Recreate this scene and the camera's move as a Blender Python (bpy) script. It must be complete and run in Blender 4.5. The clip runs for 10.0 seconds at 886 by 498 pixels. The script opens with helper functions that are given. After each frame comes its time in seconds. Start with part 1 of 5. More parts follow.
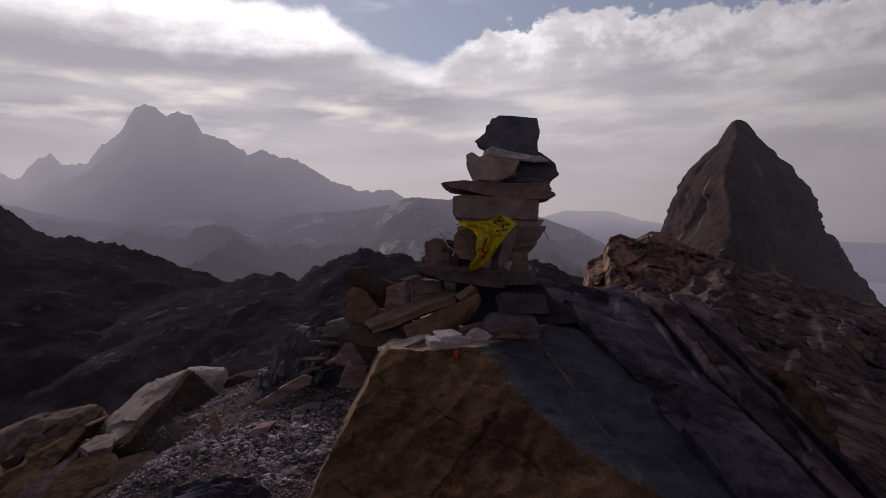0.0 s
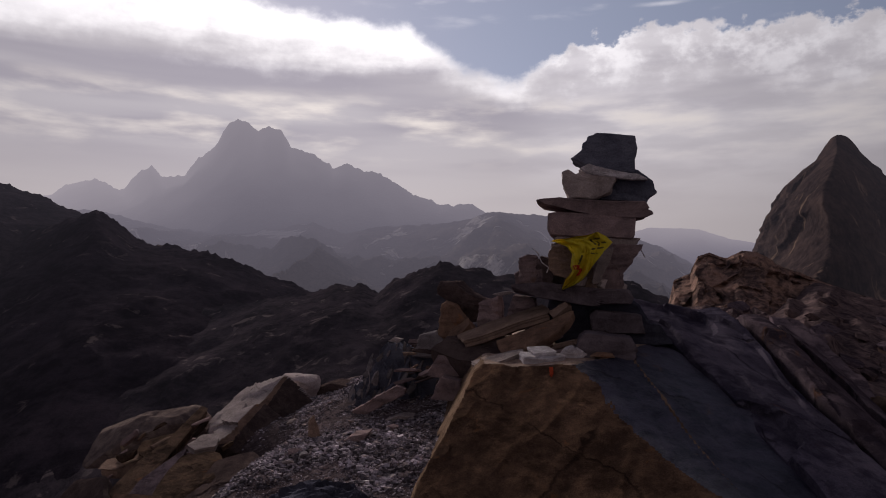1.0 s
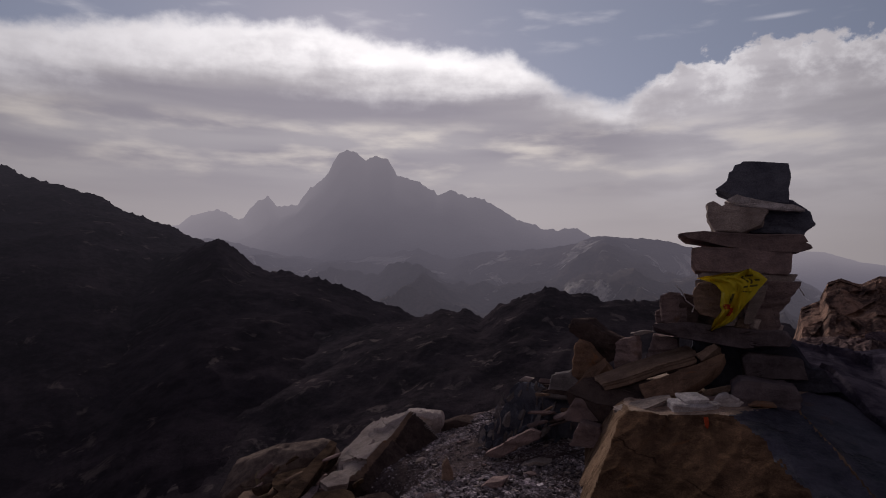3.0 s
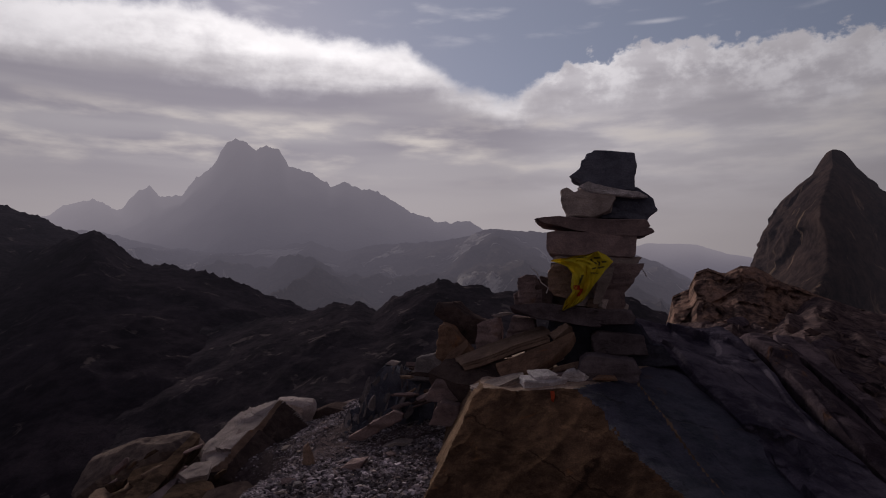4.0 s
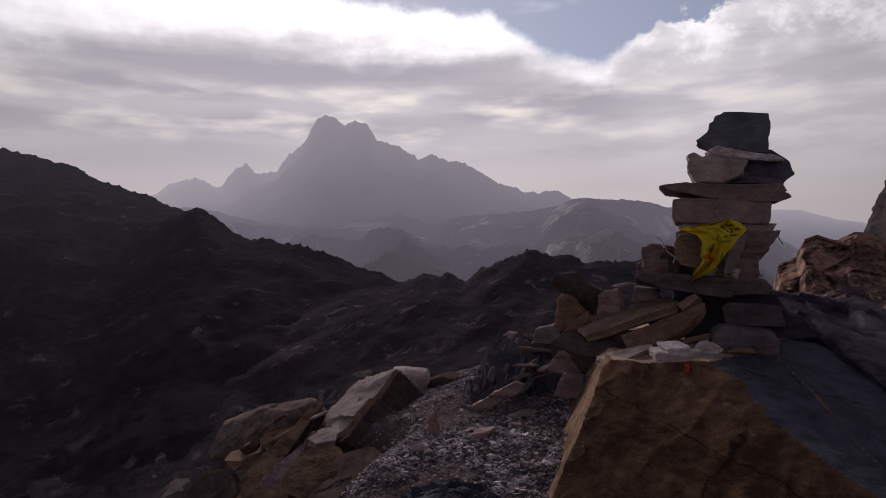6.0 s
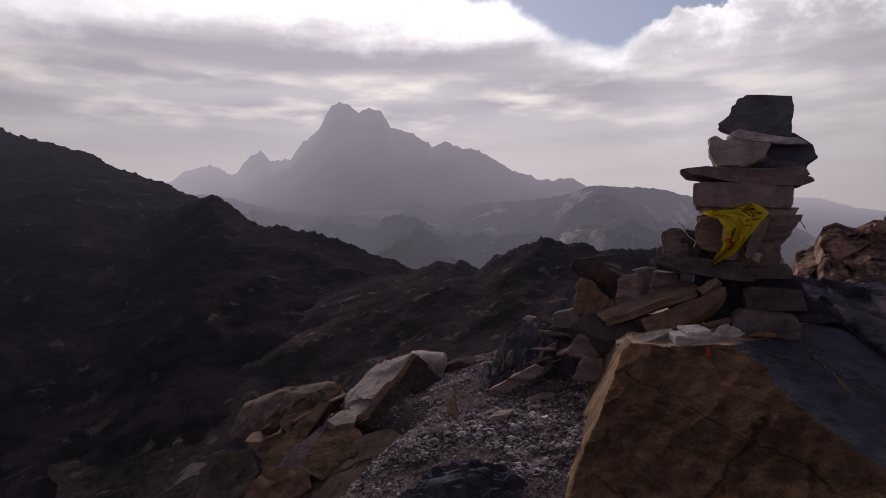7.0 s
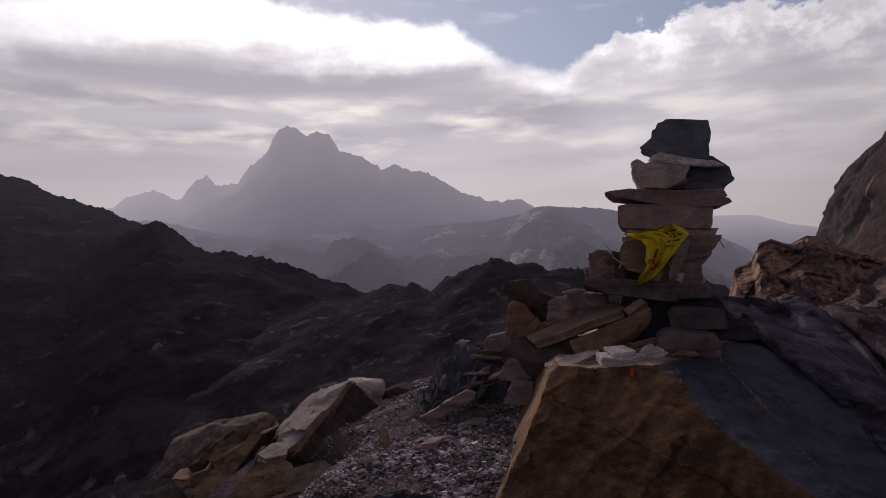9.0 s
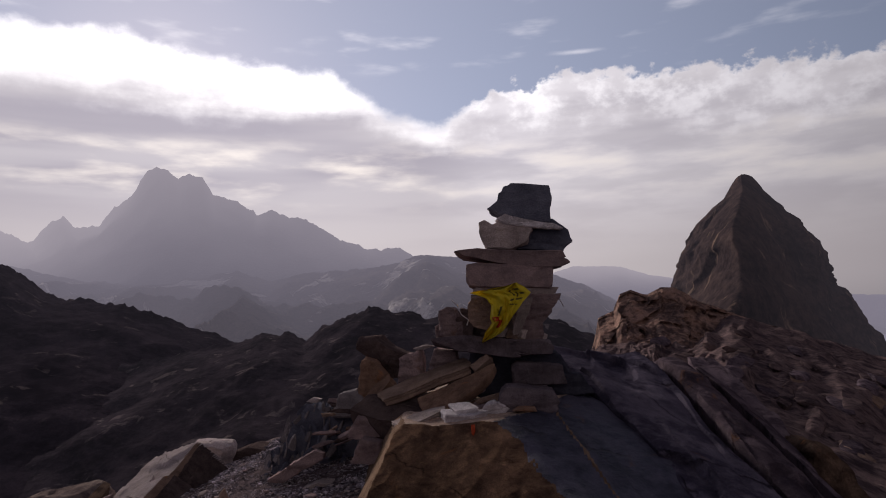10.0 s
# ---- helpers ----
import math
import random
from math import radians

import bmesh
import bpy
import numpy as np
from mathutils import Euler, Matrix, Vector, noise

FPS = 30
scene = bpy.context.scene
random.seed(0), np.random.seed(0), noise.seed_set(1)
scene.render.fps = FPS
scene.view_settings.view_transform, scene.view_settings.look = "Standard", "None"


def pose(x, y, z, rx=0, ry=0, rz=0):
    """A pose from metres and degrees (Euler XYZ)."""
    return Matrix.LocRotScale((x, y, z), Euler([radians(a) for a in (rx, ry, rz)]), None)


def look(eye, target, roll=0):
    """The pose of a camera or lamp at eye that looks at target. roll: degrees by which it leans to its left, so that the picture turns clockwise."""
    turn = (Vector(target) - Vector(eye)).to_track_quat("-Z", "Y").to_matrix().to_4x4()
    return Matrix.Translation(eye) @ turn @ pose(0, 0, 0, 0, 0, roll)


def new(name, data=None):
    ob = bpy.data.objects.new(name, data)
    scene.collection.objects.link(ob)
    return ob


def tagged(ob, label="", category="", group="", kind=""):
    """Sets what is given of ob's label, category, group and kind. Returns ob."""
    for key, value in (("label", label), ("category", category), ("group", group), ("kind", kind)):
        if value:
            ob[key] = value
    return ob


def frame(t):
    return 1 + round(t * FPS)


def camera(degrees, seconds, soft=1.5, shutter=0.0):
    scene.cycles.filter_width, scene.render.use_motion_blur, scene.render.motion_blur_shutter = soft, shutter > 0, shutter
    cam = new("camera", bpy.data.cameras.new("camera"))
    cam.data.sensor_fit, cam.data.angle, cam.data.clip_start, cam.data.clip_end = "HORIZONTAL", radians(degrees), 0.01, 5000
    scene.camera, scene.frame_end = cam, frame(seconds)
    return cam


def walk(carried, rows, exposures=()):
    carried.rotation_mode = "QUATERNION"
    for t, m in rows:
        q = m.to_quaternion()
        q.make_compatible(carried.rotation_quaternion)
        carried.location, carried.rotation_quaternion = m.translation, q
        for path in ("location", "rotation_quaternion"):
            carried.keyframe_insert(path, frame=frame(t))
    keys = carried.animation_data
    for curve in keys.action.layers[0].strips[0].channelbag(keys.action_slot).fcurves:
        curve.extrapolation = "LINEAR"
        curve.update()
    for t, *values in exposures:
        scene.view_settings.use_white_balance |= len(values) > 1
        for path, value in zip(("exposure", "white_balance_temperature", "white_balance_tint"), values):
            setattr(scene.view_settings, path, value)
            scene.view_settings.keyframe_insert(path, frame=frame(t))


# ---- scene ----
import itertools

cam = camera(65.1, 10.0, soft=1.0)

PATH = [
    (0, (0.228, -0.621, 1.425), (0.114, 1.375, 1.464), -0.9),
    (0.5, (0.194, -0.639, 1.432), (-0.008, 1.35, 1.487), 1.1),
    (1, (0.15, -0.677, 1.431), (-0.191, 1.292, 1.512), 0.5),
    (1.5, (0.039, -0.744, 1.447), (-0.505, 1.174, 1.617), 0.1),
    (2, (-0.017, -0.714, 1.442), (-0.657, 1.177, 1.559), 1.2),
    (2.2, (-0.025, -0.723, 1.447), (-0.68, 1.163, 1.569), 1.1),
    (3.3, (-0.029, -0.596, 1.509), (-0.649, 1.296, 1.696), 0.8),
    (3.5, (-0.018, -0.657, 1.451), (-0.634, 1.232, 1.68), 1.7),
    (4, (0.141, -0.594, 1.453), (-0.194, 1.373, 1.584), -0.0),
    (4.5, (0.208, -0.533, 1.437), (0.064, 1.461, 1.485), 0.9),
    (5, (0.174, -0.569, 1.436), (-0.004, 1.421, 1.513), 0.6),
    (5.5, (0.052, -0.621, 1.444), (-0.321, 1.344, 1.459), -1.5),
    (6, (-0.036, -0.612, 1.454), (-0.618, 1.301, 1.503), -0.5),
    (6.2, (-0.053, -0.647, 1.445), (-0.687, 1.248, 1.52), -0.5),
    (7.3, (-0.063, -0.601, 1.433), (-0.676, 1.302, 1.432), -0.2),
    (7.5, (-0.042, -0.581, 1.438), (-0.638, 1.328, 1.47), -0.2),
    (8, (-0.036, -0.589, 1.431), (-0.574, 1.337, 1.424), 0.2),
    (8.5, (-0.021, -0.602, 1.442), (-0.59, 1.315, 1.484), -0.2),
    (9, (0.045, -0.574, 1.449), (-0.438, 1.366, 1.524), -1.5),
    (9.5, (0.191, -0.554, 1.466), (-0.035, 1.426, 1.639), -1.6),
    (10, (0.2, -0.591, 1.492), (0.066, 1.394, 1.696), -1.6),
]
EXPOSURES = [(t, stops, 6500, 11.5) for t, stops in ((0, 0.15), (1, 0.15), (2, 0.0), (3.5, -0.3), (4, -0.3), (4.5, -0.4), (5, 0.0), (5.5, 0.1), (6, 0.25), (7.5, 0.3), (9, 0.3), (10, 0.4))]
walk(cam, [(t, look(eye, target, roll)) for t, eye, target, roll in PATH], EXPOSURES)

# ---- world and light ----
SUN_AZ, SUN_EL = -27.0, 20.0


class Nodes:
    """A short way to write node trees."""

    def __init__(self, tree):
        self.tree = tree
        tree.nodes.clear()

    def add(self, kind):
        return self.tree.nodes.new(kind)

    def put(self, sock, value):
        if isinstance(value, bpy.types.NodeSocket):
            self.tree.links.new(value, sock)
        elif value is not None:
            sock.default_value = value

    def m(self, op, a, b=None, c=None, clamp=False):
        n = self.add("ShaderNodeMath")
        n.operation, n.use_clamp = op, clamp
        for i, v in enumerate((a, b, c)):
            self.put(n.inputs[i], v)
        return n.outputs[0]

    def vm(self, op, a, b=None, scale=None):
        n = self.add("ShaderNodeVectorMath")
        n.operation = op
        self.put(n.inputs[0], a)
        self.put(n.inputs[1], b)
        if scale is not None:
            self.put(n.inputs["Scale"], scale)
        return n.outputs["Value"] if op in ("LENGTH", "DOT_PRODUCT", "DISTANCE") else n.outputs["Vector"]

    def ramp(self, x, lo, hi):
        n = self.add("ShaderNodeMapRange")
        n.interpolation_type = "SMOOTHSTEP"
        for i, v in enumerate((x, lo, hi, 0.0, 1.0)):
            self.put(n.inputs[i], v)
        return n.outputs[0]

    def mix(self, f, a, b, blend="MIX"):
        n = self.add("ShaderNodeMix")
        n.data_type, n.blend_type = "RGBA", blend
        self.put(n.inputs[0], f)
        for s, v in ((n.inputs[6], a), (n.inputs[7], b)):
            self.put(s, (*v, 1.0) if isinstance(v, tuple) and len(v) == 3 else v)
        return n.outputs[2]

    def noise(self, vec, scale, detail=4.0, rough=0.55, distort=0.0):
        n = self.add("ShaderNodeTexNoise")
        self.put(n.inputs["Vector"], vec)
        for k, v in (("Scale", scale), ("Detail", detail), ("Roughness", rough), ("Distortion", distort)):
            n.inputs[k].default_value = v
        return n.outputs[0]

    def steps(self, x, stops):
        n = self.add("ShaderNodeValToRGB")
        e = n.color_ramp.elements
        while len(e) < len(stops):
            e.new(0.5)
        for el, (p, v) in zip(e, sorted(stops)):
            el.position, el.color = p, (v, v, v, 1)
        self.put(n.inputs[0], x)
        return n.outputs[0]

    def xyz(self, x, y, z):
        n = self.add("ShaderNodeCombineXYZ")
        for i, v in enumerate((x, y, z)):
            self.put(n.inputs[i], v)
        return n.outputs[0]


def make_sky():
    world = bpy.data.worlds.new("sky")
    world.use_nodes = True
    scene.world = world
    k = Nodes(world.node_tree)
    way = k.add("ShaderNodeTexCoord").outputs["Generated"]
    sep = k.add("ShaderNodeSeparateXYZ")
    k.put(sep.inputs[0], way)
    u = k.m("MULTIPLY", k.m("ARCTAN2", sep.outputs[0], sep.outputs[1]), 57.2958)
    v = k.m("MULTIPLY", k.m("ARCSINE", sep.outputs[2]), 57.2958)
    air = k.add("ShaderNodeTexSky")
    air.sky_type, air.sun_disc, air.altitude, air.dust_density = "NISHITA", False, 3000.0, 2.0
    air.sun_elevation, air.sun_rotation = radians(SUN_EL), radians(SUN_AZ)
    blue = k.mix(1.0, air.outputs[0], (0.070, 0.062, 0.060), "MULTIPLY")
    # the brightest part of the cloud, beside the sun
    sunward = (math.sin(radians(-21)) * math.cos(radians(21)), math.cos(radians(-21)) * math.cos(radians(21)), math.sin(radians(21)))
    near = k.m("ARCCOSINE", k.vm("DOT_PRODUCT", way, sunward))
    glow = k.m("EXPONENT", k.m("MULTIPLY", k.m("POWER", k.m("DIVIDE", near, 0.42), 2.0), -1.0))
    wide = k.m("EXPONENT", k.m("MULTIPLY", k.m("POWER", k.m("DIVIDE", near, 0.86), 2.0), -1.0))
    blue = k.mix(0.45, blue, k.mix(wide, (0.05, 0.048, 0.055), (0.46, 0.47, 0.58)))
    # soft noises in degrees, drawn out along the horizon
    flat = k.xyz(k.m("MULTIPLY", u, 0.24), v, 0.0)
    puff = k.noise(k.xyz(u, k.m("MULTIPLY", v, 1.35), 3.0), 0.34, 7.0, 0.58)
    wisp = k.noise(flat, 0.45, 5.0, 0.5)
    band = k.noise(k.xyz(k.m("MULTIPLY", u, 0.09), v, 7.0), 0.42, 3.0, 0.45)
    # the upper edge of the cloud deck, in degrees above the horizon, along the azimuth
    edge = k.steps(k.m("DIVIDE", k.m("ADD", u, 90.0), 180.0, clamp=True), [
        (0.0, 0.14), (0.21, 0.19), (0.278, 0.216), (0.34, 0.222), (0.363, 0.212), (0.43, 0.201), (0.45, 0.177),
        (0.468, 0.164), (0.479, 0.160), (0.496, 0.180), (0.518, 0.193), (0.542, 0.195), (0.584, 0.190), (0.611, 0.186),
        (0.667, 0.182), (0.80, 0.19), (1.0, 0.15)])
    side = k.ramp(u, -6.0, 2.0)
    lumps = k.m("MULTIPLY", k.m("SUBTRACT", puff, 0.5), k.m("ADD", 2.2, k.m("MULTIPLY", side, 4.5)))
    tufts = k.noise(k.xyz(u, k.m("MULTIPLY", v, 1.25), 11.0), 1.15, 6.0, 0.6)
    lumps = k.m("ADD", lumps, k.m("MULTIPLY", k.m("SUBTRACT", tufts, 0.5), k.m("ADD", 0.5, k.m("MULTIPLY", side, 1.3))))
    x = k.m("ADD", k.m("SUBTRACT", v, k.m("MULTIPLY", edge, 100.0)), lumps)
    deck = k.ramp(x, 0.25, k.m("SUBTRACT", -0.6, k.m("MULTIPLY", k.m("SUBTRACT", 1.0, side), 0.6)))
    # light and dark in the deck: a white rim over a grey body, streaks and haze lower down
    thick = k.m("MULTIPLY", k.steps(k.m("DIVIDE", k.m("ADD", u, 90.0), 180.0, clamp=True), [
        (0.0, 0.4), (0.30, 0.46), (0.38, 0.44), (0.43, 0.34), (0.455, 0.16), (0.49, 0.18), (0.52, 0.36), (0.60, 0.42), (1.0, 0.3)]), -10.0)
    ruffle = k.m("MULTIPLY", k.m("SUBTRACT", wisp, 0.5), 4.2)
    rim = k.ramp(k.m("ADD", x, ruffle), k.m("SUBTRACT", thick, 1.2), k.m("ADD", thick, 3.1))
    mottle = k.ramp(puff, 0.40, 0.62)
    rim = k.m("MULTIPLY", rim, k.m("SUBTRACT", 1.0, k.m("MULTIPLY", k.m("SUBTRACT", 1.0, mottle), k.m("ADD", 0.10, k.m("MULTIPLY", side, 0.65)))))
    streak = k.m("MULTIPLY", k.ramp(wisp, 0.44, 0.72), k.m("MULTIPLY", k.ramp(v, 8.5, 10.5), k.ramp(v, 15.2, 13.2)))
    body = k.mix(k.ramp(band, 0.35, 0.65), (0.36, 0.335, 0.385), (0.47, 0.44, 0.475))
    body = k.mix(k.m("MULTIPLY", side, k.m("ADD", 0.35, k.m("MULTIPLY", k.ramp(wisp, 0.35, 0.65), 0.5))), body, (0.68, 0.645, 0.69))
    body = k.mix(k.m("MULTIPLY", streak, k.m("ADD", 0.50, k.m("MULTIPLY", glow, 0.6))), body, (0.86, 0.785, 0.73))
    white = k.mix(glow, (0.80, 0.77, 0.82), (1.25, 1.21, 1.22))
    cloud = k.mix(rim, body, white)
    fall = k.m("ADD", 0.24, k.m("MULTIPLY", wide, 0.79))
    cloud = k.mix(1.0, cloud, k.xyz(fall, fall, fall), "MULTIPLY")
    # small high wisps in the clear part
    high = k.m("MULTIPLY", k.m("MULTIPLY", k.ramp(k.noise(flat, 0.6, 4.0, 0.5), 0.55, 0.85), k.ramp(v, 19.0, 21.0)), 0.55)
    for cu, cv, wu, wv in ((-32.0, 24.6, 5.5, 1.0), (8.0, 21.0, 2.4, 0.3)):
        d = k.m("ADD", k.m("POWER", k.m("DIVIDE", k.m("SUBTRACT", u, cu), wu), 2.0), k.m("POWER", k.m("DIVIDE", k.m("SUBTRACT", v, cv), wv), 2.0))
        high = k.m("MAXIMUM", high, k.m("MULTIPLY", k.ramp(k.m("ADD", k.m("EXPONENT", k.m("MULTIPLY", d, -1.0)), k.m("MULTIPLY", k.m("SUBTRACT", wisp, 0.5), 2.4)), 0.25, 1.1), 0.7))
    sky = k.mix(k.m("MULTIPLY", high, wide), blue, (0.85, 0.82, 0.86))
    sky = k.mix(deck, sky, cloud)
    haze = k.mix(wide, (0.105, 0.095, 0.110), (0.555, 0.502, 0.508))
    sky = k.mix(k.ramp(v, 13.0, 3.0), sky, haze)
    sky = k.mix(k.ramp(v, 3.0, -4.0), sky, k.mix(wide, (0.03, 0.028, 0.03), (0.26, 0.235, 0.26)))
    sky = k.mix(k.m("MULTIPLY", k.ramp(v, 27.0, 55.0), 0.6), sky, (0.045, 0.042, 0.058))
    # unseen sky at the camera's back, brightened as fill for camera-facing faces
    sky = k.mix(k.m("MULTIPLY", k.ramp(near, 1.35, 2.3), k.ramp(v, -2.0, 10.0)), sky, (0.225, 0.200, 0.207))
    bg = k.add("ShaderNodeBackground")
    k.put(bg.inputs[0], sky)
    bg.inputs[1].default_value = 1.0
    out = k.add("ShaderNodeOutputWorld")
    k.put(out.inputs[0], bg.outputs[0])


make_sky()
lamp = bpy.data.lights.new("sun", "SUN")
lamp.energy, lamp.angle, lamp.color = 2.8, radians(14), (1.0, 0.93, 0.84)
sun = new("sun", lamp)
sun.matrix_world = pose(0, 0, 60, 90 - SUN_EL, 0, 180 - SUN_AZ)


# ---- materials ----
def rock_material(name, dark, light, stain=None, stain_at=0.58, scale=1.0, layers=(0.0, 0.0, 1.0), layer_scale=30.0,
                  layer_bump=0.35, rough=0.85, bump=0.5, spots=None, world=False, vary=0.35, lay_tone=0.5, sharp=0.09, bed_streak=0.0, cracks=()):
    """Weathered rock: blotches, thin layering, stains and pale lichen or quartz spots, all in metres."""
    mat = bpy.data.materials.new(name)
    mat.use_nodes = True
    k = Nodes(mat.node_tree)
    if world:
        at = k.add("ShaderNodeNewGeometry").outputs["Position"]
    else:
        at = k.add("ShaderNodeTexCoord").outputs["Object"]
    info = k.add("ShaderNodeObjectInfo").outputs["Random"]
    isl = k.add("ShaderNodeNewGeometry").outputs["Random Per Island"]
    moved = k.vm("ADD", at, k.xyz(k.m("MULTIPLY", info, 17.0), k.m("MULTIPLY", info, 31.0), 0.0))
    big = k.noise(moved, 2.2 * scale, 5.0, 0.6, 0.4)
    mid = k.noise(moved, 11.0 * scale, 8.0, 0.68)
    if bed_streak:
        # foliation: the blotches are drawn out along the beds
        drawn = k.noise(k.vm("MULTIPLY", moved, (6.0, 6.0, 20.0)), 1.0 * scale, 6.0, 0.62, 0.3)
        mid = k.m("ADD", k.m("MULTIPLY", mid, 1.0 - bed_streak), k.m("MULTIPLY", drawn, bed_streak))
    fine = k.noise(moved, 70.0 * scale, 5.0, 0.7)
    along = k.vm("DOT_PRODUCT", moved, tuple(Vector(layers).normalized()))
    wave = k.m("ADD", k.m("MULTIPLY", along, layer_scale * scale), k.m("MULTIPLY", big, 5.0))
    lay = k.noise(k.xyz(wave, k.m("MULTIPLY", mid, 0.8), 0.0), 1.0, 3.0, 0.6)
    col = k.mix(k.ramp(k.m("ADD", k.m("MULTIPLY", big, 0.5), k.m("MULTIPLY", mid, 0.5)), 0.5 - sharp, 0.5 + sharp), dark, light)
    tone = k.m("ADD", 0.42, k.m("MULTIPLY", k.m("ADD", k.m("MULTIPLY", fine, 0.5), k.m("SUBTRACT", k.m("MULTIPLY", lay, lay_tone), lay_tone / 2 - 0.25)), 1.16))
    col = k.mix(1.0, col, k.xyz(tone, tone, tone), "MULTIPLY")
    grit = k.noise(moved, 210.0 * scale, 3.0, 0.75)
    speck = k.m("ADD", 0.62, k.m("MULTIPLY", k.ramp(grit, 0.28, 0.72), 0.76))
    col = k.mix(1.0, col, k.xyz(speck, speck, speck), "MULTIPLY")
    crack = None
    if cracks:
        # thin dark joints along bent sheets that cut the rock
        bend = k.vm("ADD", moved, k.vm("SCALE", k.xyz(big, mid, big), None, 0.16 / scale))
        crack = 0.0
        for way, step in cracks:
            w = k.m("ABSOLUTE", k.m("SUBTRACT", k.m("FRACT", k.m("MULTIPLY", k.vm("DOT_PRODUCT", bend, way), step)), 0.5))
            crack = k.m("MAXIMUM", crack, k.m("MULTIPLY", k.ramp(w, 0.014, 0.0), k.ramp(k.noise(moved, 3.1 * scale, 3.0, 0.6), 0.44, 0.60)))
        col = k.mix(k.m("MULTIPLY", crack, 0.6), col, (0.012, 0.009, 0.009))
    if stain:
        col = k.mix(k.m("MULTIPLY", k.ramp(k.noise(moved, 4.0 * scale, 7.0, 0.7, 0.8), stain_at, stain_at + 0.12), 0.8), col, stain)
    if spots:
        col = k.mix(k.m("MULTIPLY", k.ramp(k.noise(moved, 26.0 * scale, 6.0, 0.7), 0.66, 0.74), 0.75), col, spots)
    own = k.m("ADD", 1.0 - vary / 2, k.m("MULTIPLY", k.m("FRACT", k.m("ADD", info, isl)), vary))
    col = k.mix(1.0, col, k.xyz(own, own, own), "MULTIPLY")
    col = k.mix(1.0, col, (1.02, 0.96, 1.02), "MULTIPLY")
    bsdf = k.add("ShaderNodeBsdfPrincipled")
    k.put(bsdf.inputs["Base Color"], col)
    k.put(bsdf.inputs["Roughness"], k.m("ADD", rough - 0.1, k.m("MULTIPLY", mid, 0.2), clamp=True))
    bsdf.inputs["Specular IOR Level"].default_value = 0.16 if rough < 0.7 else 0.0
    height = k.m("ADD", k.m("ADD", k.m("MULTIPLY", mid, 0.6), k.m("MULTIPLY", fine, 0.26)), k.m("MULTIPLY", lay, layer_bump))
    if crack is not None:
        height = k.m("SUBTRACT", height, k.m("MULTIPLY", crack, 0.5))
    b = k.add("ShaderNodeBump")
    b.inputs["Strength"].default_value = bump
    b.inputs["Distance"].default_value = 0.03 / scale
    k.put(b.inputs["Height"], height)
    k.put(bsdf.inputs["Normal"], b.outputs[0])
    out = k.add("ShaderNodeOutputMaterial")
    k.put(out.inputs[0], bsdf.outputs[0])
    return mat


def far_material(name, dark, light, pale, scale, pale_at=0.62, bump=8.0, reach=1.0):
    """Rock and scree of distant slopes; haze is put into the surface as emission that grows with distance."""
    mat = bpy.data.materials.new(name)
    mat.use_nodes = True
    k = Nodes(mat.node_tree)
    at = k.add("ShaderNodeNewGeometry").outputs["Position"]
    big = k.noise(at, 1.0 * scale, 6.0, 0.6)
    mid = k.noise(at, 6.0 * scale, 9.0, 0.7)
    col = k.mix(k.ramp(k.m("ADD", k.m("MULTIPLY", big, 0.5), k.m("MULTIPLY", mid, 0.5)), 0.38, 0.62), dark, light)
    streak = k.noise(k.vm("MULTIPLY", at, (1.0, 1.0, 0.35)), 2.2 * scale, 7.0, 0.65, 0.6)
    col = k.mix(k.m("MULTIPLY", k.ramp(streak, pale_at, pale_at + 0.08), 0.8), col, pale)
    grit = k.noise(at, 38.0 * scale, 8.0, 0.72)
    t = k.m("ADD", 0.45, k.m("MULTIPLY", grit, 1.1))
    col = k.mix(1.0, col, k.xyz(t, t, t), "MULTIPLY")
    bsdf = k.add("ShaderNodeBsdfPrincipled")
    k.put(bsdf.inputs["Base Color"], col)
    bsdf.inputs["Roughness"].default_value = 0.95
    bsdf.inputs["Specular IOR Level"].default_value = 0.0
    b = k.add("ShaderNodeBump")
    b.inputs["Strength"].default_value = 0.7
    b.inputs["Distance"].default_value = bump
    k.put(b.inputs["Height"], k.m("ADD", mid, k.m("MULTIPLY", grit, 0.3)))
    k.put(bsdf.inputs["Normal"], b.outputs[0])
    # haze put in as emission: nothing near, most of the colour three kilometres off
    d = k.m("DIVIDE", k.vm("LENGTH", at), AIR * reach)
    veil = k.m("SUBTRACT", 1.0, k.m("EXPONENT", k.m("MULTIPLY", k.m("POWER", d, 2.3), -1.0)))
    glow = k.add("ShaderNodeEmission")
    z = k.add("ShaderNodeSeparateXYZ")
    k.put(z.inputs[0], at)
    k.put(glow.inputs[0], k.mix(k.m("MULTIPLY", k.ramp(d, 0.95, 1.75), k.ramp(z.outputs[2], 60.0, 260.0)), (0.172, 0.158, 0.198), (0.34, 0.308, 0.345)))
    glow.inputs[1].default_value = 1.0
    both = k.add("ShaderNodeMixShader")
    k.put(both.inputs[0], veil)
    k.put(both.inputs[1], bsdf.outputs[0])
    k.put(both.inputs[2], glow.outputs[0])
    out = k.add("ShaderNodeOutputMaterial")
    k.put(out.inputs[0], both.outputs[0])
    return mat


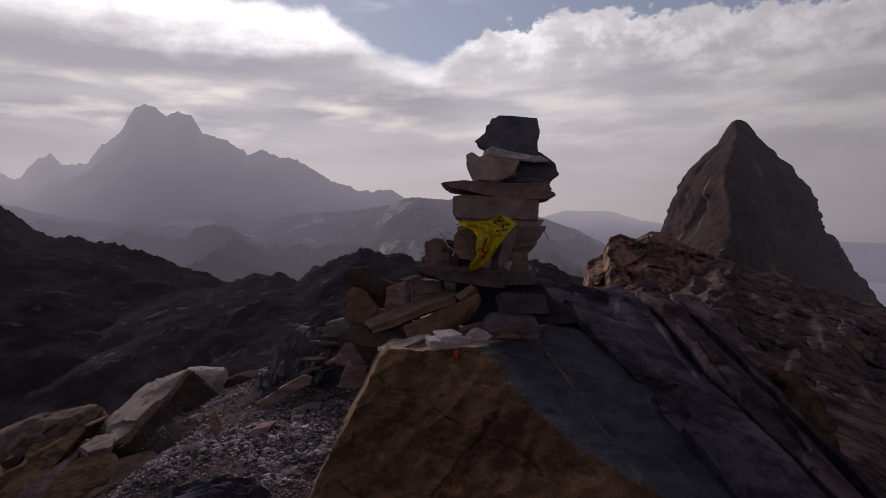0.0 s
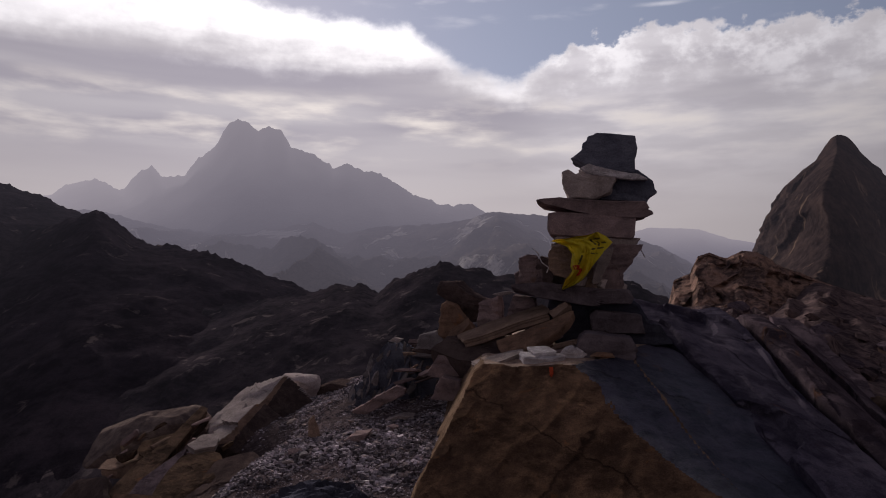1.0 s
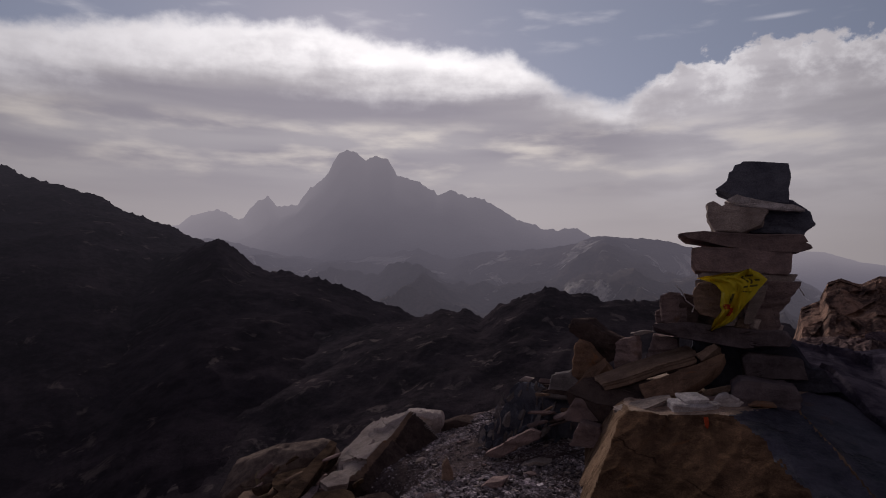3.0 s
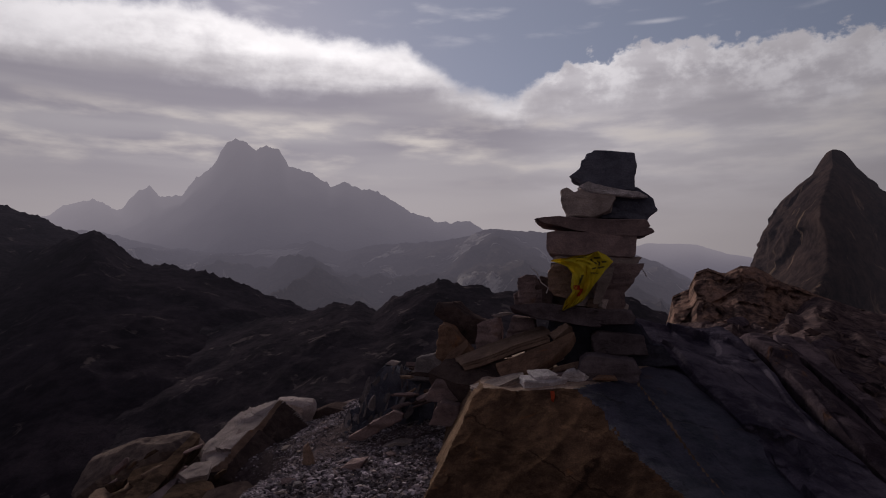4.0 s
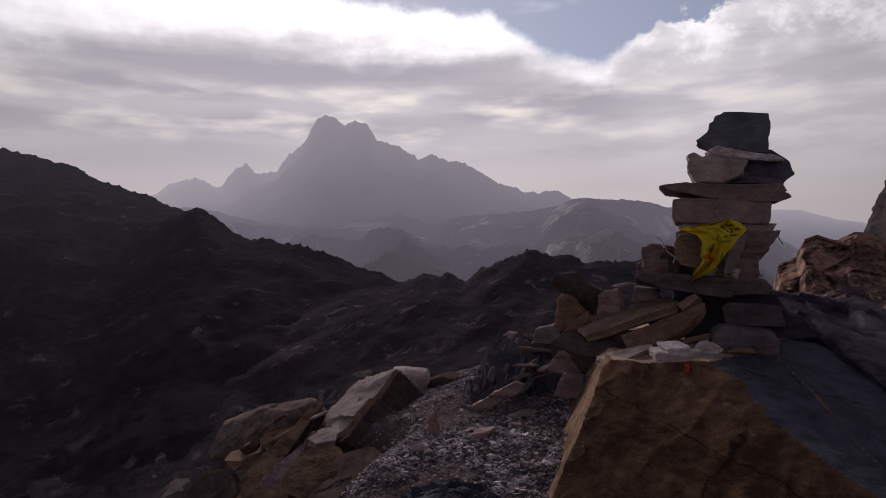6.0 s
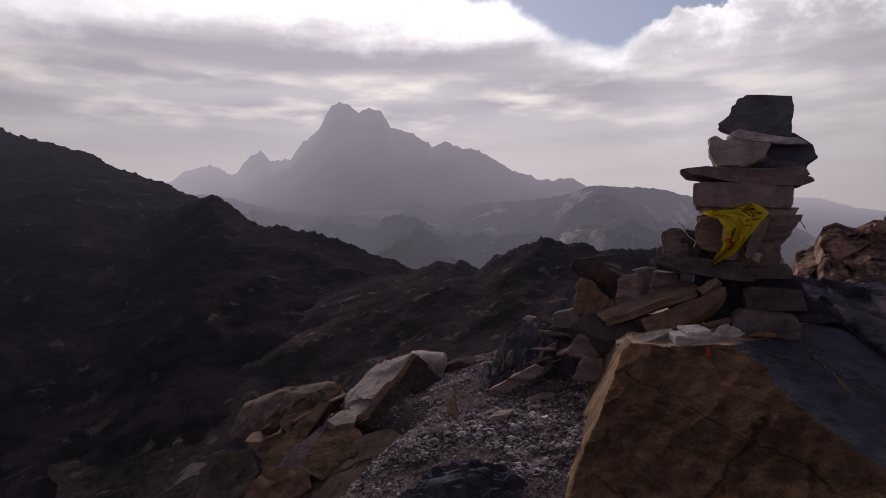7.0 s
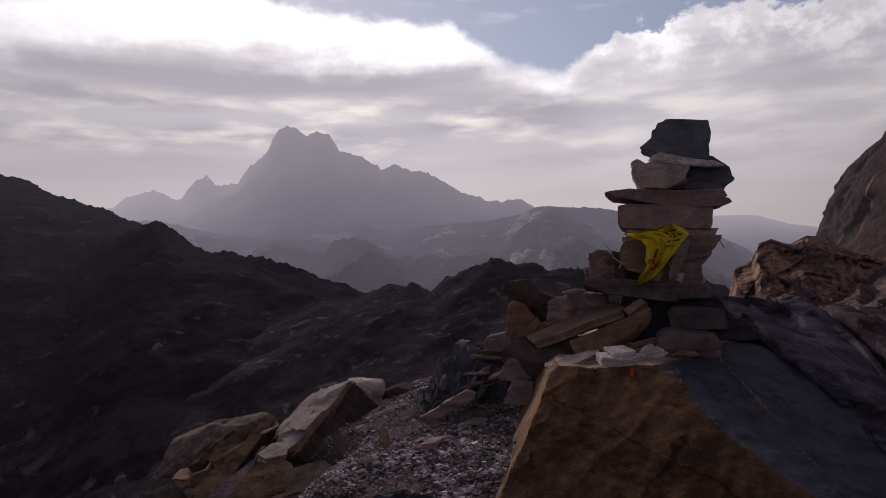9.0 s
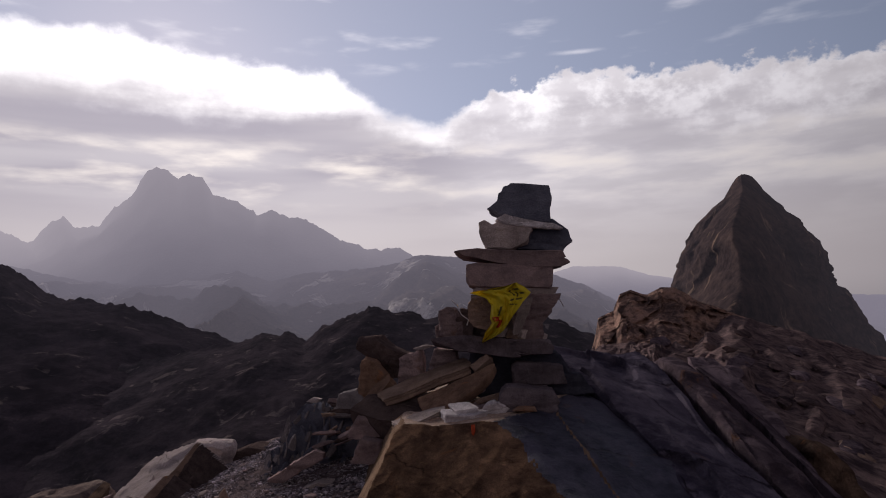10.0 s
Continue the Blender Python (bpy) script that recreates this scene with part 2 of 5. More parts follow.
AIR = 2450.0  # metres
BROWN = rock_material("brown_schist", scale=1.5, dark=(0.124, 0.085, 0.064), light=(0.302, 0.206, 0.147), stain=(0.27, 0.125, 0.055), stain_at=0.62, layer_scale=16, bump=0.8, sharp=0.17, bed_streak=0.35)
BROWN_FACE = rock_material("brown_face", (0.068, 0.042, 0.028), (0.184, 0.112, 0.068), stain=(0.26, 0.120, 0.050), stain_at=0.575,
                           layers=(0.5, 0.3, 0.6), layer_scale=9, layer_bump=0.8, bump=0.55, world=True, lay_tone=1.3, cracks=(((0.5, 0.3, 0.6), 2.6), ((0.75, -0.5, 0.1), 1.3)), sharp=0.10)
RUST = rock_material("rusty_dark_rock", (0.045, 0.032, 0.024), (0.125, 0.085, 0.059), stain=(0.26, 0.120, 0.052), stain_at=0.61,
                     layers=(0.6, -0.3, 0.55), layer_scale=13, layer_bump=0.6, bump=1.0, world=True, lay_tone=0.8)
RUSTY = rock_material("rust_stained_schist", (0.100, 0.066, 0.048), (0.250, 0.160, 0.108), stain=(0.29, 0.125, 0.052), stain_at=0.57, scale=1.5, layer_scale=18, bump=0.8, sharp=0.15, bed_streak=0.35)
LICHEN = rock_material("grey_brown_boulder", (0.080, 0.062, 0.058), (0.215, 0.172, 0.142), stain=(0.24, 0.20, 0.12), stain_at=0.60, scale=1.5, layer_scale=14, bump=0.8, sharp=0.15)
PURPLE = rock_material("purple_grey_rock", (0.062, 0.050, 0.054), (0.147, 0.123, 0.127), scale=1.5, layer_scale=14, bump=0.8, sharp=0.17)
# dark brown rock; also carries shade on and beside the boulders
DARK_UNDER = rock_material("dark_brown_rock_and_shade", (0.040, 0.030, 0.028), (0.110, 0.082, 0.072), scale=1.5, layer_scale=18, bump=0.8, sharp=0.17)
NIGHT = rock_material("dark_blue_rock", (0.056, 0.061, 0.080), (0.146, 0.152, 0.180), scale=1.5, layer_scale=18, bump=0.9, sharp=0.17, bed_streak=0.35)
SLATE = rock_material("blue_slate", (0.036, 0.035, 0.052), (0.090, 0.085, 0.114), stain=(0.15, 0.085, 0.05), stain_at=0.62,
                      layers=(0.9, 0.35, 0.2), layer_scale=16, layer_bump=0.7, rough=0.62, bump=0.9, world=True, lay_tone=0.6, cracks=(((0.95, 0.42, 0.1), 2.1), ((0.2, 0.9, 0.1), 0.8)))
BED = rock_material("brown_slate", (0.050, 0.039, 0.046), (0.125, 0.096, 0.104), stain=(0.16, 0.080, 0.042), stain_at=0.60,
                    layers=(0.9, 0.35, 0.2), layer_scale=16, layer_bump=0.4, rough=0.7, bump=0.9, world=True, lay_tone=0.6, cracks=(((0.95, 0.35, 0.1), 3.4), ((0.25, 0.9, 0.1), 1.3)))
BED_BLUE = rock_material("purple_slate", (0.037, 0.033, 0.047), (0.096, 0.084, 0.106), stain=(0.16, 0.080, 0.042), stain_at=0.62,
                         layers=(0.9, 0.35, 0.2), layer_scale=16, layer_bump=0.5, rough=0.80, bump=0.9, world=True, lay_tone=0.6, cracks=(((0.95, 0.35, 0.1), 2.4), ((0.25, 0.9, 0.1), 1.0)))
# paler tan puts sunlight into the block's left side, corner and lip
SUNLIT_TAN = rock_material("sunlit_tan_rock", (0.13, 0.088, 0.058), (0.29, 0.20, 0.135), stain=(0.27, 0.13, 0.055), stain_at=0.60, scale=1.6, layers=(0.6, -0.3, 0.55), layer_scale=14, bump=0.9, world=True)
# sand colour raised to put the missing sunlight into the block top
SAND = rock_material("sunlit_sandy_top", (0.289, 0.218, 0.166), (0.580, 0.445, 0.345), scale=2.0, layer_bump=0.1, bump=0.7, world=True)
GREY = rock_material("grey_schist", scale=1.5, dark=(0.181, 0.151, 0.136), light=(0.427, 0.365, 0.324), stain=(0.22, 0.12, 0.06), stain_at=0.63, layer_scale=18, bump=0.8, sharp=0.17, bed_streak=0.35)
WARM = rock_material("warm_schist", scale=1.5, dark=(0.124, 0.086, 0.066), light=(0.322, 0.232, 0.173), stain=(0.25, 0.125, 0.06), stain_at=0.62, layer_scale=20, bump=0.8, sharp=0.17, bed_streak=0.35)
DARK = rock_material("dark_slate", scale=1.5, dark=(0.108, 0.098, 0.098), light=(0.269, 0.248, 0.244), spots=(0.27, 0.255, 0.25), layer_scale=22, rough=0.72, bump=0.9, sharp=0.17, bed_streak=0.35)
PALE = rock_material("pale_quartz_rock", scale=1.5, dark=(0.264, 0.223, 0.204), light=(0.493, 0.429, 0.395), stain=(0.20, 0.14, 0.09), stain_at=0.61, layer_scale=12, cracks=(((0.5, 0.3, 0.8), 7.0), ((0.8, -0.5, 0.1), 4.0)), bump=1.0, sharp=0.17, bed_streak=0.35)
CHALK = rock_material("white_stone", scale=2.4, dark=(0.40, 0.37, 0.355), light=(0.66, 0.625, 0.605), layer_scale=33, vary=0.15, bump=0.8)
FLAKES = rock_material("grey_flakes", (0.090, 0.080, 0.085), (0.385, 0.348, 0.362), scale=3.0, vary=1.5, bump=0.3)
SOIL = rock_material("stony_soil", (0.055, 0.043, 0.042), (0.130, 0.102, 0.100), spots=(0.20, 0.18, 0.17), scale=2.2, layer_bump=0.0, bump=0.9, world=True)
CRAG = rock_material("crag_rock", (0.071, 0.051, 0.046), (0.275, 0.180, 0.135), stain=(0.22, 0.11, 0.06), stain_at=0.61, scale=0.30,
                     layers=(0.57, -0.1, 0.82), layer_scale=14, layer_bump=0.35, bump=1.0, world=True, lay_tone=0.5)
RUBBLE = rock_material("dark_rubble", (0.044, 0.033, 0.035), (0.136, 0.098, 0.090), stain=(0.18, 0.10, 0.06), stain_at=0.61, scale=0.45,
                       layers=(0.88, -0.36, 0.30), layer_scale=14, layer_bump=0.4, bump=1.0, world=True, lay_tone=0.7)
RUBBLE_NEAR = rock_material("purple_brown_rock", (0.122, 0.093, 0.092), (0.325, 0.243, 0.223), stain=(0.20, 0.115, 0.07), stain_at=0.61, scale=1.5, layer_scale=16, bump=0.9, lay_tone=0.9, sharp=0.17, bed_streak=0.35)
# blue-grey rock; on the cairn foot its dark tone carries the shade
SLATE_DULL = rock_material("dull_blue_rock_and_shade", (0.030, 0.031, 0.042), (0.080, 0.080, 0.098), scale=1.5, layer_scale=18, bump=0.9, sharp=0.17, bed_streak=0.35)
# reach under 1 puts stronger haze emission into nearer rock
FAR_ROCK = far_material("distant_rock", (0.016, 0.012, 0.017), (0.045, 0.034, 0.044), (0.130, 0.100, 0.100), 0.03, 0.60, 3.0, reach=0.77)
# paler tone and shorter reach put haze and glare into the knolls
FAR_HAZED = far_material("distant_rock_hazed", (0.020, 0.016, 0.020), (0.058, 0.044, 0.053), (0.150, 0.117, 0.117), 0.05, 0.58, 2.0, reach=0.60)
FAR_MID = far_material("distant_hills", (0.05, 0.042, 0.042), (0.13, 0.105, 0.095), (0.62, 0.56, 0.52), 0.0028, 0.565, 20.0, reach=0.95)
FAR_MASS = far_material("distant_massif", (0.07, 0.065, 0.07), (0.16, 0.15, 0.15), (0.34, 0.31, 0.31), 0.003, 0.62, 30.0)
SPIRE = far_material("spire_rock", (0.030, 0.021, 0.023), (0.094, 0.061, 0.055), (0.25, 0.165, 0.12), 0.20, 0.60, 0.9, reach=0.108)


# ---- shaping tools ----
def lattice(ix, iy, iz, seed):
    h = (ix * 374761393 + iy * 668265263 + iz * 2147483647 + seed * 144665) & 0xFFFFFFFF
    h = ((h ^ (h >> 13)) * 1274126177) & 0xFFFFFFFF
    h = ((h ^ (h >> 16)) * 2246822519) & 0xFFFFFFFF
    return ((h ^ (h >> 15)) & 0xFFFFFF) / float(0xFFFFFF) * 2 - 1


def smooth_noise(p, seed=0):
    """Value noise in -1..1 for an array of points."""
    p = np.asarray(p, float)
    i = np.floor(p).astype(np.int64)
    f = p - i
    f = f * f * f * (f * (f * 6 - 15) + 10)
    total = 0.0
    for dx in (0, 1):
        wx = f[:, 0] if dx else 1 - f[:, 0]
        for dy in (0, 1):
            wy = f[:, 1] if dy else 1 - f[:, 1]
            for dz in (0, 1):
                wz = f[:, 2] if dz else 1 - f[:, 2]
                total = total + wx * wy * wz * lattice(i[:, 0] + dx, i[:, 1] + dy, i[:, 2] + dz, seed)
    return total


def fractal(p, octaves=5, gain=0.5, seed=0, ridged=False):
    p = np.asarray(p, float)
    total, amp, norm = 0.0, 1.0, 0.0
    turn = np.array([[0.80, 0.60, 0.0], [-0.48, 0.64, 0.60], [0.36, -0.48, 0.80]])
    for o in range(octaves):
        n = smooth_noise(p, seed + o)
        total = total + amp * ((1 - 2 * np.abs(n)) if ridged else n)
        norm += amp
        amp *= gain
        p = (p @ turn) * 2.03 + 3.7
    return total / norm


def smoothstep(x, lo, hi):
    t = np.clip((np.asarray(x, float) - lo) / (hi - lo), 0, 1)
    return t * t * (3 - 2 * t)


def mesh_object(name, verts, faces, mats, parent=None, label="", sharp=32.0, index=None):
    me = bpy.data.meshes.new(name)
    me.from_pydata([tuple(v) for v in np.asarray(verts).tolist()], [], [tuple(f) for f in faces])
    for m in mats:
        me.materials.append(m)
    if index is not None:
        me.polygons.foreach_set("material_index", np.asarray(index, np.int32))
    me.polygons.foreach_set("use_smooth", [True] * len(me.polygons))
    me.set_sharp_from_angle(angle=radians(sharp))
    me.update()
    ob = new(name, me)
    if parent is not None:
        ob.parent = parent
    if label:
        ob["label"] = label
    return ob


def grid_faces(rows, cols, wrap=False):
    a = np.arange(rows * cols).reshape(rows, cols)
    if wrap:
        a = np.concatenate([a, a[:, :1]], 1)
    return np.stack([a[:-1, :-1], a[:-1, 1:], a[1:, 1:], a[1:, :-1]], -1).reshape(-1, 4).tolist()


def chop(v, rng, count, reach):
    """Cuts random flat facets off a body round its middle."""
    for _ in range(count):
        n = rng.normal(size=3)
        n /= np.linalg.norm(n)
        d = v @ n
        lim = d.max() * rng.uniform(*reach)
        over = np.maximum(d - lim, 0)
        v = v - over[:, None] * n * 0.96
    return v


def roughen(v, size, seed, amount, layer=None, layer_amount=0.0):
    """Lumps at two scales, and thin proud and recessed layers along an axis."""
    out = v.copy()
    for axis in range(3):
        out[:, axis] += amount * size * fractal(v / size * 3.2 + axis * 19.3, 4, 0.55, seed + axis)
    if layer_amount:
        a = np.array(layer, float)
        a /= np.linalg.norm(a)
        s = v @ a / size * 13.0 + 1.3 * fractal(v / size * 1.6, 3, 0.5, seed + 9)
        ledge = smooth_noise(np.stack([s, np.full_like(s, seed * 1.7), 0.35 * (v @ np.array([0.7, 0.5, 0.2])) / size], 1), seed + 5)
        away = v - np.outer(v @ a, a)
        away /= np.maximum(np.linalg.norm(away, axis=1), 1e-6)[:, None]
        out += away * (ledge * layer_amount * size)[:, None]
    return out


def chip(v, size, seed, amount, count=26):
    """Breaks the surface into flat chips that stand a little proud or sunk."""
    rng = np.random.default_rng(seed + 5000)
    lo, hi = v.min(0), v.max(0)
    core = lo + (hi - lo) * rng.random((count, 3))
    lift = rng.uniform(-1, 0.7, count)
    bent = v + 0.10 * size * np.stack([fractal(v / size * 4 + k * 7.7, 3, 0.5, seed + k) for k in range(3)], 1)
    own = ((bent[:, None, :] - core[None]) ** 2).sum(2).argmin(1)
    out = v - v.mean(0)
    out /= np.maximum(np.linalg.norm(out, axis=1), 1e-6)[:, None]
    return v + out * (lift[own] * amount * size)[:, None]


def slab_shape(profile, depth, seed, rough=0.035, layer=(0, 0, 1), layer_amount=0.03, facets=3, shear=0.0, around=96, chips=0.018, crisp=False):
    """A broken stone whose outline from the front is the profile, with real thickness."""
    rng = np.random.default_rng(seed)
    p = np.array(profile, float)
    if np.sum(p[:, 0] * np.roll(p[:, 1], -1) - np.roll(p[:, 0], -1) * p[:, 1]) < 0:
        p = p[::-1]
    q = np.vstack([p, p[:1]])
    run = np.concatenate([[0], np.cumsum(np.linalg.norm(np.diff(q, axis=0), axis=1))])
    at = np.linspace(0, run[-1], around, endpoint=False)
    ring = np.stack([np.interp(at, run, q[:, 0]), np.interp(at, run, q[:, 1])], 1)
    mid = ring.mean(0)
    size = float(np.ptp(p, axis=0).max())
    plan = [(0.02, -0.5), (0.15, -0.5), (0.3, -0.5), (0.45, -0.5), (0.6, -0.5), (0.74, -0.5), (0.87, -0.495), (0.96, -0.475), (1.0, -0.43), (1.0, -0.33), (1.0, -0.22), (0.99, -0.1), (0.99, 0.05),
            (1.0, 0.25), (0.98, 0.41), (0.93, 0.47), (0.82, 0.495), (0.5, 0.5), (0.2, 0.5), (0.02, 0.5)]
    if crisp:
        plan = [(0.02, -0.5), (0.15, -0.5), (0.3, -0.5), (0.45, -0.5), (0.6, -0.5), (0.74, -0.5), (0.87, -0.5), (0.97, -0.5), (1.0, -0.47), (1.0, -0.36), (0.995, -0.22), (1.0, -0.1), (0.985, 0.05),
                (0.98, 0.25), (0.96, 0.41), (0.92, 0.48), (0.82, 0.5), (0.5, 0.5), (0.2, 0.5), (0.02, 0.5)]
    wob = rng.uniform(-0.05, 0.05, (len(plan), 2)) * float(np.ptp(p, axis=0).min())
    verts = []
    for (s, y), w in zip(plan, wob):
        flat = mid + (ring - mid) * s + w * min(1.0, abs(y) * 2) * s
        yy = np.full(around, y * depth) + shear * (flat[:, 1] - mid[1])
        verts.append(np.stack([flat[:, 0], yy, flat[:, 1]], 1))
    v = np.vstack(verts)
    v = chop(v, rng, facets, (0.86, 0.97))
    v = roughen(v, size, seed, rough, layer, layer_amount)
    if chips:
        v = chip(v, min(size, 3 * depth), seed, chips)
    faces = grid_faces(len(plan), around, wrap=True)
    first, last = list(range(around)), list(range((len(plan) - 1) * around, len(plan) * around))
    return v, faces + [first[::-1], last]


def ball(detail):
    bm = bmesh.new()
    bmesh.ops.create_icosphere(bm, subdivisions=detail, radius=1.0)
    v = np.array([tuple(x.co) for x in bm.verts])
    faces = [[x.index for x in f.verts] for f in bm.faces]
    bm.free()
    return v, faces


def cut_body(planes, detail):
    """The body inside planes (nx, ny, nz, distance) round the origin, and the plane that each face lies on."""
    v, faces = ball(detail)
    p = np.array(planes, float)
    n = p[:, :3] / np.linalg.norm(p[:, :3], axis=1)[:, None]
    reach = p[:, 3][None] / np.maximum(v @ n.T, 1e-3)
    own = reach.argmin(1)
    return v * reach.min(1)[:, None], faces, [int(own[f[0]]) for f in faces]


def boulder_shape(size, seed, detail=3, facets=10, rough=0.04, layer=(0, 0, 1), layer_amount=0.025, square=0.5, chips=0.0):
    """An angular boulder in a box of that size, round the origin."""
    rng = np.random.default_rng(seed)
    planes = []
    for axis in range(3):
        for sign in (-1, 1):
            n = rng.normal(0, 0.16, 3)
            n[axis] = sign
            planes.append((*n, rng.uniform(0.72, 1.0)))
    for _ in range(facets):
        n = rng.normal(size=3)
        n /= np.linalg.norm(n)
        planes.append((*n, rng.uniform(0.86, 1.18)))
    v, faces, _ = cut_body(planes, detail)
    lo, hi = v.min(0), v.max(0)
    v = (v - (lo + hi) / 2) / (hi - lo) * np.array(size, float)
    v = roughen(v, float(max(size)), seed, rough * 0.45, layer, layer_amount * 0.6)
    if chips:
        v = chip(v, float(max(size)), seed, chips, 40)
    return v, faces


def stone(name, at, shape, mat, turn=(0, 0, 0), parent=None, label="", category="", group="", sharp=30.0):
    v, f = shape
    ob = mesh_object(name, v, f, [mat], parent, "", sharp)
    ob.matrix_basis = pose(*at, *turn)
    return tagged(ob, label, category, group)


def facets(p, cell, seed, tilt=0.9):
    """Heights, about -1 to 1, of a surface broken into flat tilted faces of that size."""
    q = np.asarray(p, float) / cell
    i = np.floor(q).astype(np.int64)
    best, out = np.full(len(q), 1e9), np.zeros(len(q))
    for o in itertools.product((-1, 0, 1), repeat=3):
        c = i + np.array(o)
        h = [lattice(c[:, 0], c[:, 1], c[:, 2], seed + 13 * k) for k in range(7)]
        away = q - (c + 0.5 + 0.45 * np.stack(h[:3], 1))
        d = (away ** 2).sum(1)
        near = d < best
        best = np.where(near, d, best)
        out = np.where(near, 0.6 * h[3] + tilt * (away * np.stack(h[4:], 1)).sum(1), out)
    return out


def worn(d, shape, passes=1, wrap=False):
    """Rubs down the sharpest steps of heights that lie on a grid."""
    g = np.asarray(d, float).reshape(shape)
    for _ in range(passes):
        e = np.pad(g, ((1, 1), (0, 0)), "edge")
        g = (e[:-2] + 2 * e[1:-1] + e[2:]) / 4
        e = np.pad(g, ((0, 0), (1, 1)), "wrap" if wrap else "edge")
        g = (e[:, :-2] + 2 * e[:, 1:-1] + e[:, 2:]) / 4
    return g.ravel()


def plank(outline, thick, seed, mat, label, group="schist blades", name="rock", category="rock", rough=0.006, layer=(0.0, 0.25, 1.0), layer_amount=0.010, chips=0.02, around=96):
    """A slab of schist with one broad face on the given corners in space and its thickness behind that face."""
    p = np.array(outline, float)
    mid = p.mean(0)
    n = np.cross(p - mid, np.roll(p, -1, 0) - mid).sum(0)
    n /= np.linalg.norm(n)
    if n @ np.array([0.0, -1.0, 0.6]) < 0:
        n = -n
    far = p[np.linalg.norm(p - mid, axis=1).argmax()] - mid
    u = far - (far @ n) * n
    u /= np.linalg.norm(u)
    w = np.cross(n, u)
    v, f = slab_shape(np.stack([(p - mid) @ u, (p - mid) @ w], 1), thick, seed, rough, layer, layer_amount, facets=0, around=around, chips=chips, crisp=True)
    m = Matrix((u, -n, w)).transposed().to_4x4()
    m.translation = Vector(mid - n * thick / 2)
    ob = mesh_object(name, v, f, [mat], sharp=26)
    ob.matrix_basis = m
    return tagged(ob, label, category, group)


def planes_body(mid, planes, detail):
    """A body round the middle, inside planes given by a normal and a point that each passes through."""
    cut = []
    for n, at in planes:
        n = np.array(n, float) / np.linalg.norm(n)
        cut.append((*n, max(0.02, float(n @ (np.array(at) - np.array(mid))))))
    return cut_body(cut, detail)


def broken_blocks(a, b, length, height, seed):
    """Offsets of jointed blocks in beds: a runs along the beds, b across them."""
    row = np.floor(b / height).astype(np.int64)
    shift = lattice(row, row * 0 + 3, row * 0, seed) * 5
    col = np.floor(a / length + shift).astype(np.int64)
    own = lattice(row, col, row * 0 + 1, seed + 1)
    inside = (b / height - row)
    return 0.55 * own + 0.45 * lattice(row, row * 0, row * 0 + 9, seed + 2) - 0.35 * (1 - inside) ** 2


# ---- the ground ----
def ground_height(x, y):
    """One sheet: the stony shelf on the ridge, the drop round it, and the valley floor out to the horizon."""
    x, y = np.asarray(x, float), np.asarray(y, float)
    r = np.hypot(x, y)
    p = np.stack([x, y, np.zeros_like(x)], 1)
    shelf = 0.655 + 0.16 * (x + 0.7) + 0.06 * (y - 2.98)
    shelf = np.where(x > -0.2, 0.735 + 0.02 * (x + 0.2) + 0.06 * (y - 2.98), shelf)
    shelf = shelf - 0.20 * np.maximum(-1.25 - x, 0)
    shelf = shelf - 0.55 * smoothstep(y, 1.7, 0.2) - 0.5 * smoothstep(x, -0.1, 0.35) * smoothstep(y, 0.6, 1.2) * smoothstep(y, 4.4, 3.6)
    shelf = shelf - 0.12 * np.clip(2.4 - y, 0, 1.2) * smoothstep(x, -2.2, -1.2)
    shelf = shelf - 0.20 * smoothstep(x, -1.30, -1.62) * smoothstep(y, 3.7, 3.1)
    shelf += 0.030 * fractal(p * 1.6, 4, 0.5, 3) + 0.010 * fractal(p * 9, 3, 0.5, 5)
    # the ridge goes on to the right and falls away on the other sides
    az = np.degrees(np.arctan2(x, y))
    spine = 0.45 - 0.055 * r - 0.9 * smoothstep(az, 14, 40) * np.sqrt(np.maximum(r, 0)) * 0.55
    spine += 0.10 * np.minimum(r / 6, 4) * fractal(p * 0.55, 6, 0.55, 8, ridged=True)
    spine -= 0.9 * np.maximum(r - 55, 0) ** 1.0 * 0.35
    drop_r = np.maximum(r - 5.2 - 0.5 * fractal(p * 0.5, 3, 0.5, 2), 0)
    drop_l = np.maximum(-x - 2.35, 0)
    fall = shelf - 0.85 * drop_r - 0.9 * drop_l - 0.02 * drop_r ** 1.2
    right = smoothstep(az, 7, 12) * smoothstep(az, 75, 50) * smoothstep(r, 4.0, 6.0)
    near_right = smoothstep(x, 1.3, 2.0) * smoothstep(r, 6.0, 4.0)
    z = fall * (1 - right) + spine * right
    z -= near_right * 0.45 * np.maximum(x - 1.2, 0) ** 0.8
    floor = -150 + 25 * fractal(p * 0.004, 5, 0.5, 4) + 3 * fractal(p * 0.05, 4, 0.5, 6)
    return np.maximum(z, floor)


def build_ground():
    az = np.radians(np.concatenate([np.arange(-75, 62, 0.4), np.arange(62, 285, 4.0)]))
    r = np.concatenate([[0.02], 0.4 * (4700 / 0.4) ** (np.linspace(0, 1, 250))])
    rr, aa = np.meshgrid(r, az, indexing="ij")
    x, y = (rr * np.sin(aa)).ravel(), (rr * np.cos(aa)).ravel()
    v = np.stack([x, y, ground_height(x, y)], 1)
    far = np.hypot(x, y)
    faces = grid_faces(len(r), len(az), wrap=True)
    az = np.degrees(np.arctan2(x, y))
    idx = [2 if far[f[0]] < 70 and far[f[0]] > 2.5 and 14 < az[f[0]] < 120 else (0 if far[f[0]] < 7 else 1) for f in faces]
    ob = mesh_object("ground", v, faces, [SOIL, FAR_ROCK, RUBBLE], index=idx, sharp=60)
    tagged(ob, "dark stony ground falling from the ridge into the valley", "ground", kind="structure")


build_ground()


